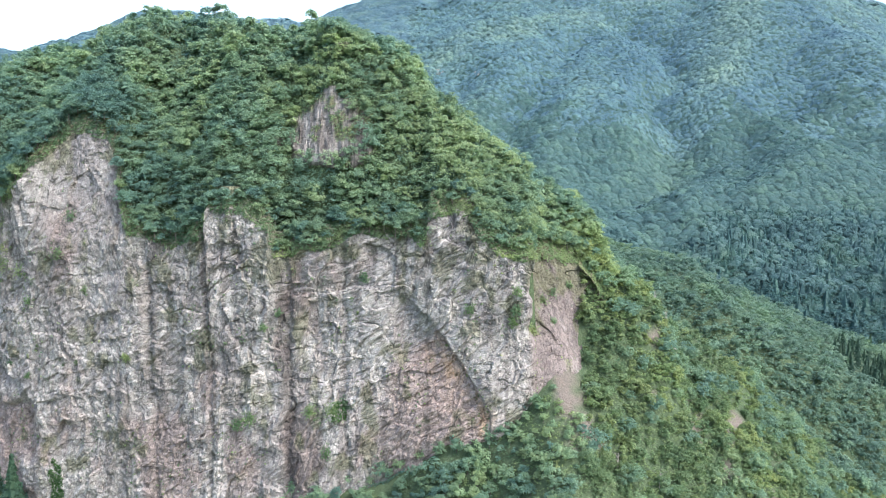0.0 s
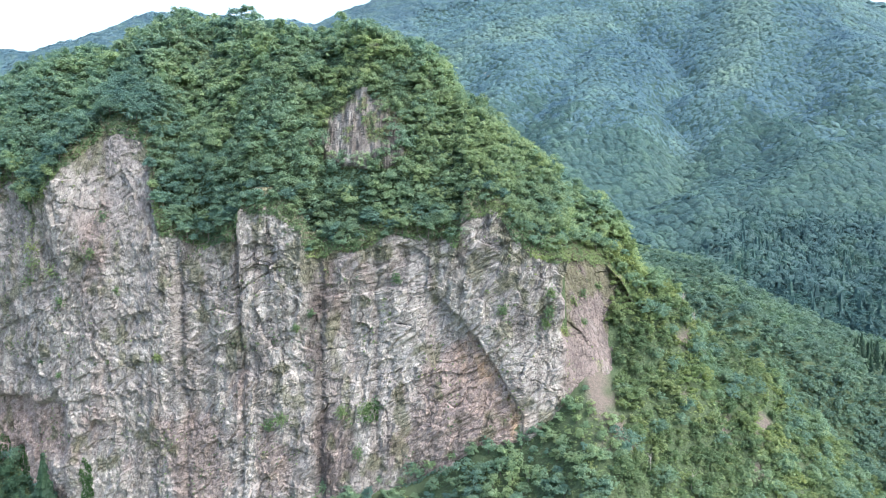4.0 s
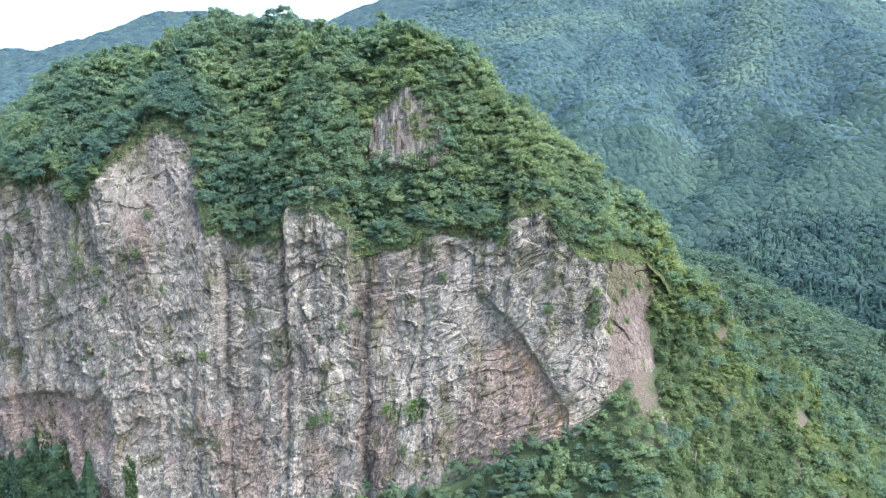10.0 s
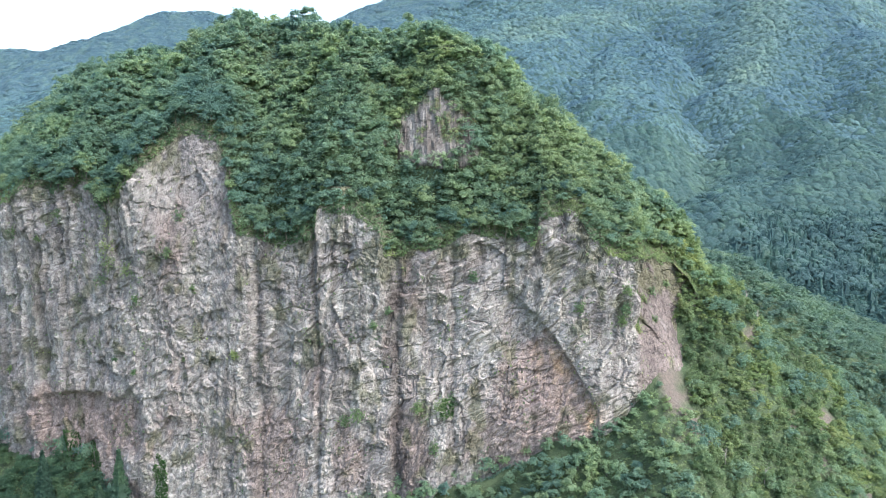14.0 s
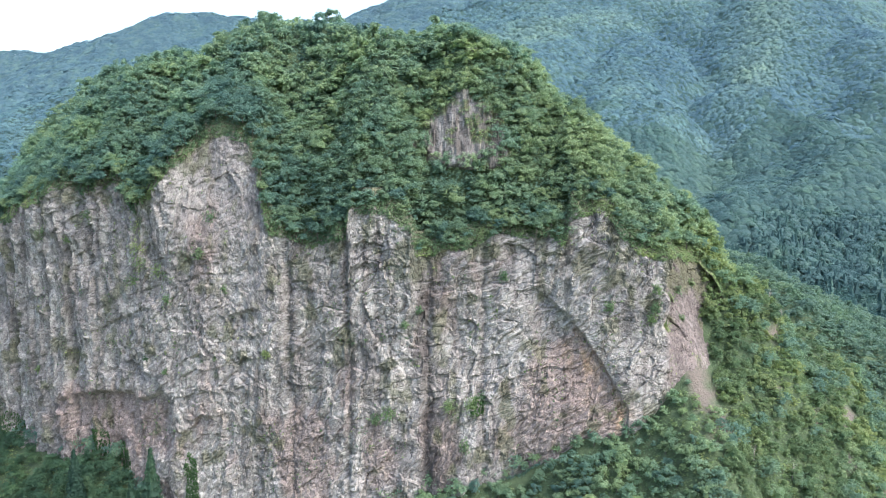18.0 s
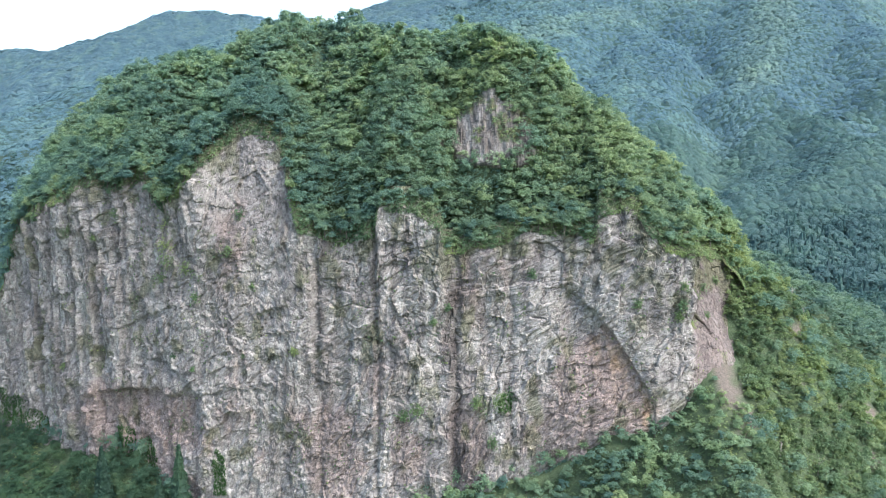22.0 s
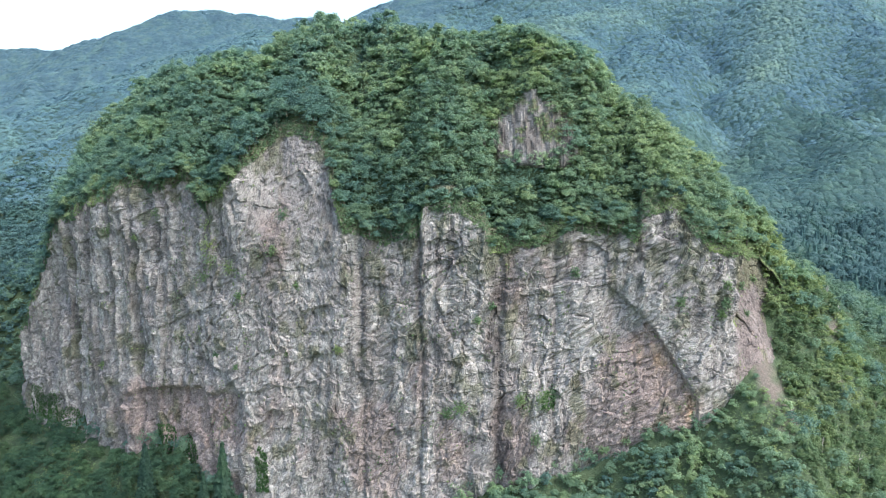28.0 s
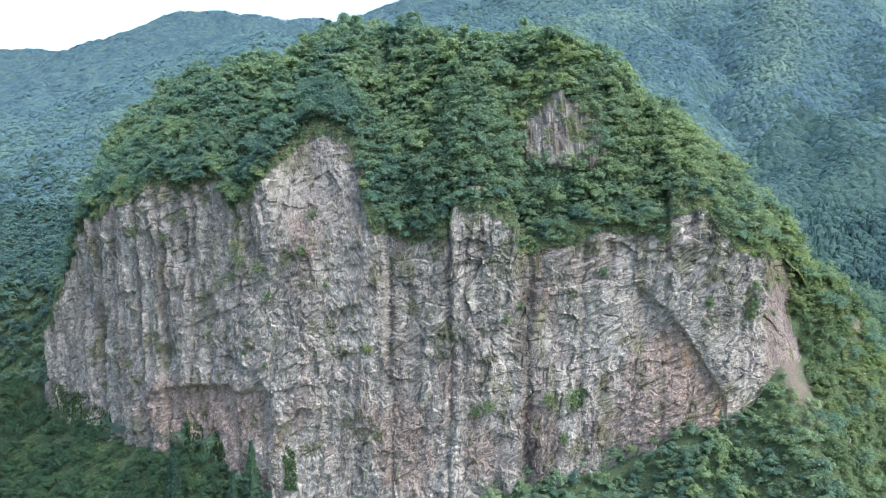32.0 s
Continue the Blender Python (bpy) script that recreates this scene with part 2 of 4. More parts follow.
def maths(n, l, op, a, b=0.5, c=0.5):
    m = n.new("ShaderNodeMath")
    m.operation = op
    for socket, value in zip(m.inputs, (a, b, c)):
        if isinstance(value, bpy.types.NodeSocket):
            l.new(value, socket)
        else:
            socket.default_value = value
    return m.outputs[0]


def scaled_coords(n, l, scale):
    g = n.new("ShaderNodeNewGeometry")
    m = n.new("ShaderNodeMapping")
    l.new(g.outputs["Position"], m.inputs[0])
    m.inputs["Scale"].default_value = scale
    return m.outputs[0]


def leaning_coords(n, l, lean, stretch):
    """Coordinates drawn out along a line that leans by so many degrees from upright."""
    g = n.new("ShaderNodeNewGeometry")
    m = n.new("ShaderNodeMapping")
    m.vector_type = "TEXTURE"
    l.new(g.outputs["Position"], m.inputs[0])
    m.inputs["Rotation"].default_value = (0, radians(lean), 0)
    m.inputs["Scale"].default_value = (1, 1, stretch)
    return m.outputs[0]


def noise_of(n, l, coords, scale, detail=6, rough=0.6):
    t = node(n, "ShaderNodeTexNoise", Scale=scale, Detail=detail, Roughness=rough)
    l.new(coords, t.inputs["Vector"])
    return t.outputs["Fac"]


def rock_material():
    m, n, l, p = material("weathered rock")
    a = n.new("ShaderNodeAttribute")
    a.attribute_name = "stain"
    sep = n.new("ShaderNodeSeparateColor")
    l.new(a.outputs["Color"], sep.inputs[0])
    pink, dark, moss = sep.outputs
    tone = n.new("ShaderNodeAttribute")
    tone.attribute_name = "tone"
    co = scaled_coords(n, l, (1, 1, 1))
    tall = scaled_coords(n, l, (1, 1, 0.16))
    big, mid, fine = noise_of(n, l, co, 0.06), noise_of(n, l, co, 0.35, 8, 0.7), noise_of(n, l, co, 1.6, 6, 0.75)
    runs = noise_of(n, l, tall, 0.4, 6, 0.6)
    grey = ramp(n, l, mid, ((0.28, (0.195, 0.188, 0.182)), (0.43, (0.272, 0.264, 0.254)), (0.57, (0.332, 0.322, 0.308)), (0.75, (0.405, 0.393, 0.374))))
    grey = mixed(n, l, maths(n, l, "MULTIPLY", tone.outputs["Fac"], 0.34), grey, (0.47, 0.456, 0.43))
    warm = ramp(n, l, fine, ((0.3, (0.205, 0.160, 0.146)), (0.5, (0.305, 0.248, 0.228)), (0.72, (0.405, 0.342, 0.314))))
    rust = maths(n, l, "MULTIPLY", a.outputs["Alpha"], 0.9)
    grey = mixed(n, l, 1.0, grey, ramp(n, l, big, ((0.36, (0.76, 0.75, 0.765)), (0.5, (0.98, 0.97, 0.96)), (0.64, (1.14, 1.14, 1.12)))), "MULTIPLY")
    col = mixed(n, l, pink, grey, warm)
    col = mixed(n, l, rust, col, (0.47, 0.335, 0.225))
    streak = ramp(n, l, runs, ((0.36, (1, 1, 1)), (0.52, (0, 0, 0))))
    col = mixed(n, l, maths(n, l, "MULTIPLY", streak, 0.34), col, (0.17, 0.15, 0.142))
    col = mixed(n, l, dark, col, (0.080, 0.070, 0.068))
    green = ramp(n, l, fine, ((0.3, (0.05, 0.062, 0.028)), (0.7, (0.14, 0.15, 0.075))))
    col = mixed(n, l, moss, col, green)
    # chipped facets, each of its own shade; broken cracks, their short shadows darkened in
    warp = mixed(n, l, 0.12, leaning_coords(n, l, 20, 1.35), noise_colour(n, l, co, 1.3))
    chip = node(n, "ShaderNodeTexVoronoi", Scale=1.0)
    l.new(warp, chip.inputs["Vector"])
    shade = n.new("ShaderNodeSeparateColor")
    l.new(chip.outputs["Color"], shade.inputs[0])
    col = mixed(n, l, 1.0, col, ramp(n, l, shade.outputs[0], ((0.0, (0.74, 0.735, 0.73)), (0.45, (1, 1, 1)), (1.0, (1.17, 1.17, 1.155)))), "MULTIPLY")
    crack = node(n, "ShaderNodeTexVoronoi", Scale=1.0)
    crack.feature = "DISTANCE_TO_EDGE"
    l.new(warp, crack.inputs["Vector"])
    gap = ramp(n, l, crack.outputs["Distance"], ((0.0, (1, 1, 1)), (0.11, (0, 0, 0))))
    gap = maths(n, l, "MULTIPLY", gap, ramp(n, l, noise_of(n, l, co, 0.55, 4), ((0.44, (0, 0, 0)), (0.60, (1, 1, 1)))))
    col = mixed(n, l, maths(n, l, "MULTIPLY", gap, 0.45), col, (0.085, 0.08, 0.078))
    speck = noise_of(n, l, co, 1.5, 4, 0.85)
    col = mixed(n, l, 1.0, col, ramp(n, l, speck, ((0.36, (0.52, 0.515, 0.51)), (0.46, (0.95, 0.945, 0.94)), (0.55, (1.04, 1.04, 1.03)), (0.66, (1.22, 1.215, 1.2)))), "MULTIPLY")
    l.new(col, p.inputs["Base Color"])
    p.inputs["Roughness"].default_value = 0.92
    p.inputs["Specular IOR Level"].default_value = 0.25
    seam = maths(n, l, "MULTIPLY", gap, -0.8)
    bump = node(n, "ShaderNodeBump", Strength=0.8, Distance=0.45)
    l.new(maths(n, l, "ADD", maths(n, l, "MULTIPLY", mid, 0.8), maths(n, l, "ADD", fine, seam)), bump.inputs["Height"])
    l.new(bump.outputs[0], p.inputs["Normal"])
    return m


def noise_colour(n, l, coords, scale):
    t = node(n, "ShaderNodeTexNoise", Scale=scale, Detail=3)
    l.new(coords, t.inputs["Vector"])
    return t.outputs["Color"]


def leaf_material(name, stops, haze_sheen=0.0, rough=0.6, through_light=0.5, grain=0.0, spec=0.3):
    m, n, l, p = material(name)
    tint = n.new("ShaderNodeAttribute")
    tint.attribute_name = "tint"
    info = n.new("ShaderNodeObjectInfo")
    geo = n.new("ShaderNodeNewGeometry")
    single = n.new("ShaderNodeAttribute")
    single.attribute_name = "single"
    t = maths(n, l, "ADD", tint.outputs["Fac"], maths(n, l, "MULTIPLY", single.outputs["Fac"], info.outputs["Random"]))
    t = maths(n, l, "ADD", maths(n, l, "MULTIPLY", t, 0.8), maths(n, l, "MULTIPLY", geo.outputs["Random Per Island"], 0.2))
    col = ramp(n, l, t, stops)
    co = scaled_coords(n, l, (1, 1, 1))
    stand = noise_of(n, l, co, 0.035, 3)
    col = mixed(n, l, 0.8, col, ramp(n, l, stand, ((0.36, (0.70, 0.77, 0.84)), (0.5, (1, 1, 1)), (0.64, (1.28, 1.20, 0.98)))), "MULTIPLY")
    if grain:
        fine = noise_of(n, l, co, grain, 5, 0.75)
        col = mixed(n, l, 1.0, col, ramp(n, l, fine, ((0.3, (0.86, 0.87, 0.88)), (0.7, (1.12, 1.115, 1.10)))), "MULTIPLY")
        bump = node(n, "ShaderNodeBump", Strength=1.0, Distance=1.2)
        l.new(fine, bump.inputs["Height"])
        l.new(bump.outputs[0], p.inputs["Normal"])
    l.new(col, p.inputs["Base Color"])
    p.inputs["Roughness"].default_value = rough
    p.inputs["Specular IOR Level"].default_value = spec
    # a bluish sheen stands in for haze over the farther forests
    if haze_sheen:
        p.inputs["Sheen Weight"].default_value = haze_sheen
        p.inputs["Sheen Roughness"].default_value = 0.6
        p.inputs["Sheen Tint"].default_value = (0.75, 0.95, 1.0, 1)
    if through_light:
        tr = n.new("ShaderNodeBsdfTranslucent")
        l.new(col, tr.inputs[0])
        mix = n.new("ShaderNodeMixShader")
        mix.inputs[0].default_value = through_light
        l.new(p.outputs[0], mix.inputs[1])
        l.new(tr.outputs[0], mix.inputs[2])
        l.new(mix.outputs[0], n["Material Output"].inputs[0])
    return m


def plain_material(name, low, high, scale, rough=0.9):
    m, n, l, p = material(name)
    co = scaled_coords(n, l, (1, 1, 1))
    f = noise_of(n, l, co, scale, 8, 0.7)
    l.new(ramp(n, l, f, ((0.3, low), (0.7, high))), p.inputs["Base Color"])
    p.inputs["Roughness"].default_value = rough
    bump = node(n, "ShaderNodeBump", Strength=0.8, Distance=0.4)
    l.new(f, bump.inputs["Height"])
    l.new(bump.outputs[0], p.inputs["Normal"])
    return m


def ground_material():
    m, n, l, p = material("forest floor")
    a = n.new("ShaderNodeAttribute")
    a.attribute_name = "soil"
    co = scaled_coords(n, l, (1, 1, 1))
    f, g = noise_of(n, l, co, 0.9, 8, 0.75), noise_of(n, l, co, 0.12, 4)
    floor = mixed(n, l, g, ramp(n, l, f, ((0.3, (0.045, 0.078, 0.040)), (0.7, (0.085, 0.135, 0.060)))), (0.055, 0.08, 0.038))
    # haze mixed into the floor colour: bluer when distant, paler blue when remote
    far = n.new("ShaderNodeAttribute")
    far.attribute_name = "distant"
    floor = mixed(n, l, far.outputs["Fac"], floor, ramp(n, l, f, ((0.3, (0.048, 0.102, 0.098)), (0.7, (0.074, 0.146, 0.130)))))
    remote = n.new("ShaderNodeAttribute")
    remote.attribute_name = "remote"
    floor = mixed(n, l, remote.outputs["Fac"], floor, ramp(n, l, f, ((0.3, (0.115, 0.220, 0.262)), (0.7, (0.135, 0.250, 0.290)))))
    soil = ramp(n, l, f, ((0.3, (0.11, 0.088, 0.080)), (0.7, (0.22, 0.172, 0.155))))
    l.new(mixed(n, l, a.outputs["Fac"], floor, soil), p.inputs["Base Color"])
    p.inputs["Roughness"].default_value = 0.95
    bump = node(n, "ShaderNodeBump", Strength=1.0, Distance=0.8)
    l.new(f, bump.inputs["Height"])
    l.new(bump.outputs[0], p.inputs["Normal"])
    return m


ROCK = rock_material()
# dark greens lifted and blued, a slight haze tuned into the leaf colour
LEAF = leaf_material("broadleaf foliage", ((0.0, (0.110, 0.212, 0.184)), (0.35, (0.146, 0.256, 0.190)), (0.7, (0.204, 0.308, 0.182)), (1.0, (0.276, 0.364, 0.174))))
SHRUB_LEAF = leaf_material("shrub foliage", ((0.0, (0.078, 0.150, 0.086)), (0.5, (0.148, 0.226, 0.106)), (1.0, (0.250, 0.308, 0.128))))
MID_LEAF = leaf_material("valley forest foliage", ((0.0, (0.064, 0.136, 0.100)), (0.5, (0.104, 0.192, 0.126)), (1.0, (0.160, 0.248, 0.144))), haze_sheen=0.25)
NEEDLE = leaf_material("cedar needles", ((0.0, (0.030, 0.074, 0.052)), (0.6, (0.046, 0.100, 0.066)), (1.0, (0.066, 0.126, 0.076))))
# the next four are blued and paled: aerial haze put into the leaf colour
HAZED_CANOPY = leaf_material("hazed lower mountain canopy", ((0.0, (0.056, 0.130, 0.132)), (0.5, (0.084, 0.172, 0.162)), (1.0, (0.124, 0.216, 0.176))), haze_sheen=0.08, through_light=0.36, grain=0.5)
HAZED_NEEDLE = leaf_material("hazed cedar needles", ((0.0, (0.052, 0.122, 0.122)), (0.6, (0.066, 0.146, 0.140)), (1.0, (0.086, 0.172, 0.154))))
HAZED_LEAF = leaf_material("hazed mountain canopy", ((0.0, (0.082, 0.176, 0.226)), (0.5, (0.122, 0.232, 0.256)), (1.0, (0.186, 0.294, 0.256))), haze_sheen=0.1, through_light=0.36, grain=0.5)
BLUE_HAZE_LEAF = leaf_material("blue-hazed mountain foliage", ((0.0, (0.140, 0.258, 0.306)), (0.5, (0.154, 0.276, 0.320)), (1.0, (0.170, 0.294, 0.328))), haze_sheen=0.2, through_light=0.6)
# darker greens for the foot trees, with the shade they stand in coloured in
SHADED_LEAF = leaf_material("shaded foot foliage", ((0.0, (0.042, 0.098, 0.066)), (0.5, (0.068, 0.138, 0.078)), (1.0, (0.118, 0.182, 0.082))))
IVY = leaf_material("ivy leaves", ((0.0, (0.035, 0.085, 0.030)), (0.5, (0.055, 0.125, 0.04)), (1.0, (0.085, 0.165, 0.05))))
BARK = plain_material("grey bark", (0.06, 0.052, 0.044), (0.16, 0.145, 0.125), 6.0)
DEAD = plain_material("bleached dead wood", (0.30, 0.28, 0.25), (0.52, 0.49, 0.45), 5.0)
FLOOR = ground_material()


# ---- mesh helpers ----
def mesh_of(name, verts, faces, mat, smooth=False, floats=None, colours=None):
    """A mesh from arrays; all faces have the same number of corners."""
    me = bpy.data.meshes.new(name)
    verts, faces = np.asarray(verts, np.float32), np.asarray(faces, np.int32)
    me.vertices.add(len(verts))
    me.vertices.foreach_set("co", verts.ravel())
    k = faces.shape[1]
    me.loops.add(faces.size)
    me.loops.foreach_set("vertex_index", faces.ravel())
    me.polygons.add(len(faces))
    me.polygons.foreach_set("loop_start", np.arange(len(faces), dtype=np.int32) * k)
    me.polygons.foreach_set("loop_total", np.full(len(faces), k, np.int32))
    me.polygons.foreach_set("use_smooth", np.full(len(faces), smooth))
    me.update(calc_edges=True)
    for key, value in (floats or {}).items():
        me.attributes.new(key, "FLOAT", "POINT").data.foreach_set("value", np.asarray(value, np.float32))
    for key, value in (colours or {}).items():
        me.attributes.new(key, "FLOAT_COLOR", "POINT").data.foreach_set("color", np.asarray(value, np.float32).ravel())
    me.materials.append(mat)
    return me


def child(name, me, parent, label=""):
    ob = new(name, me)
    ob.parent = parent
    return tagged(ob, label)


def grid_faces(rows, cols):
    i = np.arange(rows * cols).reshape(rows, cols)
    return np.stack([i[:-1, :-1], i[:-1, 1:], i[1:, 1:], i[1:, :-1]], -1).reshape(-1, 4)


def spaced(marks):
    """Coordinates through (place, step) marks, with the step of each stretch."""
    out = [marks[0][0]]
    for (a, _), (b, size) in zip(marks, marks[1:]):
        count = max(1, round((b - a) / size))
        out += list(np.linspace(a, b, count + 1)[1:])
    return np.array(out, float)


# ---- the rock face ----
def foot(s):
    x, y = np.interp(s, FOOT_S, FOOT_X), np.interp(s, FOOT_S, FOOT_Y)
    ax, ay = np.interp(s - 2, FOOT_S, FOOT_X), np.interp(s - 2, FOOT_S, FOOT_Y)
    bx, by = np.interp(s + 2, FOOT_S, FOOT_X), np.interp(s + 2, FOOT_S, FOOT_Y)
    tx, ty = bx - ax, by - ay
    q = np.hypot(tx, ty)
    return x, y, ty / q, -tx / q          # outward normal


def blob(x, z, cx, cz, rx, rz):
    return np.exp(-((x - cx) / rx) ** 2 - ((z - cz) / rz) ** 2)


ARCH = ((-16, 68.5), (-12, 66), (-5, 60), (1, 53), (6, 45), (11, 37), (16, 28))


# overhanging ledges: both ends, the height of the bow between, and the depth
LEDGES = ((-79, 82, -67, 81.5, 1.8, 1.5), (-81, 71, -69, 75, 2.6, 1.6), (-93, 45, -82, 48.5, 0.6, 1.2), (-27, 84, -15, 79.5, 0.8, 1.6), (-141, 77, -128, 74, 0.5, 0.8), (-127, 54, -112, 58, 1.0, 1.1),
          (-104, 66, -95, 69, 1.2, 1.2), (-49, 60, -40, 64, 1.0, 0.9), (-37, 38, -27, 45, 1.4, 1.1), (-62, 40, -54, 43, 0.8, 1.0), (-189, 42, -168, 52, 2.0, 1.4), (-172, 33, -156, 27, 2.4, 1.6), (-226, 52, -214, 55, 0.8, 1.1))


def arch_side(x, z):
    """How far a place of the face lies below the overhanging arch."""
    ax, az = np.array(ARCH).T
    return np.interp(x, ax, az, left=75, right=10) - z


def bulge(s, z):
    """How far the rock stands out from the foot line, and a tone for each block."""
    x = np.interp(s, FOOT_S, FOOT_X)
    warp = 1.6 * fbm(s / 9, z / 9, octaves=3, salt=30)
    lean = 0.16 + 0.10 * vnoise(s / 70, z / 90, 0 * s, 31) + 0.42 * step(-60, -8, x) * (1 - step(6, 40, x)) - 0.25 * (1 - step(-225, -150, x))
    a, b = s + warp - lean * (z - 45), z + 0.8 * warp
    out = 2.4 * fbm(s / 26, z / 50, octaves=3, salt=1)
    xe = x + 1.6 * vnoise(z / 7, 0 * s, 0 * s, 18) + 0.8 * vnoise(z / 2.5, 0 * s, 0 * s, 19)      # the uneven arris of the side face
    calm = 1 - 0.55 * step(26, 33, xe) - 0.35 * blob(x, z, -133, 96, 15, 30)
    left = 1 - step(-200, -150, x)
    ribs = 1 - np.abs(vnoise(a / 5.0, b / 34, 0 * s, 2)) * 2
    out = out + calm * (0.5 + 1.2 * left) * ribs + (0.12 + 0.22 * left) * (1 - np.abs(vnoise(a / 1.9, b / 12, 0 * s, 3)) * 2)
    d1, dx, dy, r1, r2, g1 = cells(a / 7.5, b / 9.5, 41)
    out = out + calm * (1.5 * (r1 - 0.5) + (r2 - 0.5) * 2.6 * dx + (0.1 + 0.7 * (r1 - 0.5)) * dy - 0.4 * (1 - step(0, 0.06, g1)))
    d2, ex, ey, q1, q2, g2 = cells(a / 3.0 + 0.5 * dx, b / 3.6 + 0.4 * dy, 42)
    out = out + calm * (0.75 * (q1 - 0.5) + (q2 - 0.5) * 1.5 * ex + (0.05 + 0.5 * (q1 - 0.5)) * ey - 0.25 * (1 - step(0, 0.09, g2)))
    d3, hx, hy, p1, p2, g3 = cells(a / 1.4 + 0.3 * ex, b / 1.6 + 0.3 * ey, 43)
    out = out + calm * (0.45 * (p1 - 0.5) + (p2 - 0.5) * 0.7 * hx + 0.3 * (p1 - 0.5) * hy - 0.14 * (1 - step(0, 0.12, g3)))
    out = out + 0.14 * fbm(s / 1.2, z / 1.2, octaves=2, salt=9)
    # thin ledges that lean up to the right
    shelf = (z - 0.45 * s + 3.5 * fbm(s / 14, z / 14, octaves=2, salt=33)) / 8.5
    rise = shelf - np.floor(shelf)
    out = out + calm * 0.7 * (0.5 - rise) * step(-0.1, 0.5, vnoise(s / 15, z / 12, 0 * s, 34))
    # buttresses and chimneys
    out = out + 1.6 * step(-81.5, -79.5, x) * (1 - step(-58, -55, x)) * step(40, 75, z)
    out = out - 2.6 * blob(x, 0, -96, 0, 8, 1) * step(55, 82, z)
    for cx, deep, wide in ((-52.6, 1.8, 1.6), (-213, 2.4, 1.6), (-201, 2.2, 1.3), (-186, 1.2, 1.2), (-240, 1.8, 1.4), (-254, 1.4, 1.2), (-103, 1.5, 1.4), (-228, 1.8, 1.5), (-81, 1.4, 0.9), (-33, 0.9, 1.2)):
        out = out - deep * np.exp(-((x + 0.6 * vnoise(z / 11, 0 * s + cx, 0 * s, 4) - cx) / wide) ** 2)
    # arch, cave, foot
    below = arch_side(x, z)
    out = out - 1.6 * step(0, 2.0, below) * (1 - step(9, 30, below)) * step(-22, -12, x) * (1 - step(16.5, 18.5, x))
    roof = 23 - 0.10 * np.abs(x + 150) + 1.5 * vnoise(s / 5, 0 * s, 0 * s, 14)
    roof = roof - 7 * (1 - step(-214, -196, x)) + 1.4 * vnoise(s / 13, 0 * s, 0 * s, 15)
    cave = step(-216, -200, x) * (1 - step(-156, -149, x))
    out = out - 3.0 * cave * (1 - step(roof - 2.5, roof, z)) + 3.4 * blob(x, z, -155, -7, 5, 8)
    for xa, za, xb, zb, sag, deep in LEDGES:
        t = np.clip((x - xa) / (xb - xa), 0, 1)
        line = za + (zb - za) * t + sag * 4 * t * (1 - t) + 0.5 * vnoise(s / 1.8, 0 * s, 0 * s, 16)
        ends = step(0, 0.12, t) * (1 - step(0.88, 1, t))
        out = out - deep * ends * step(0, 0.7, line - z) * (1 - step(2, 8, line - z))
    out = out - 0.22 * np.maximum(z - 82, 0) * step(-152, -140, x) * (1 - step(-117, -108, x))
    out = out - 0.63 * np.maximum(z - 38, 0) * step(28, 36, xe)
    tone = 0.3 * r1 + 0.3 * q1 + 0.4 * p1
    return out, tone, 1 - step(0, 0.1, g1)


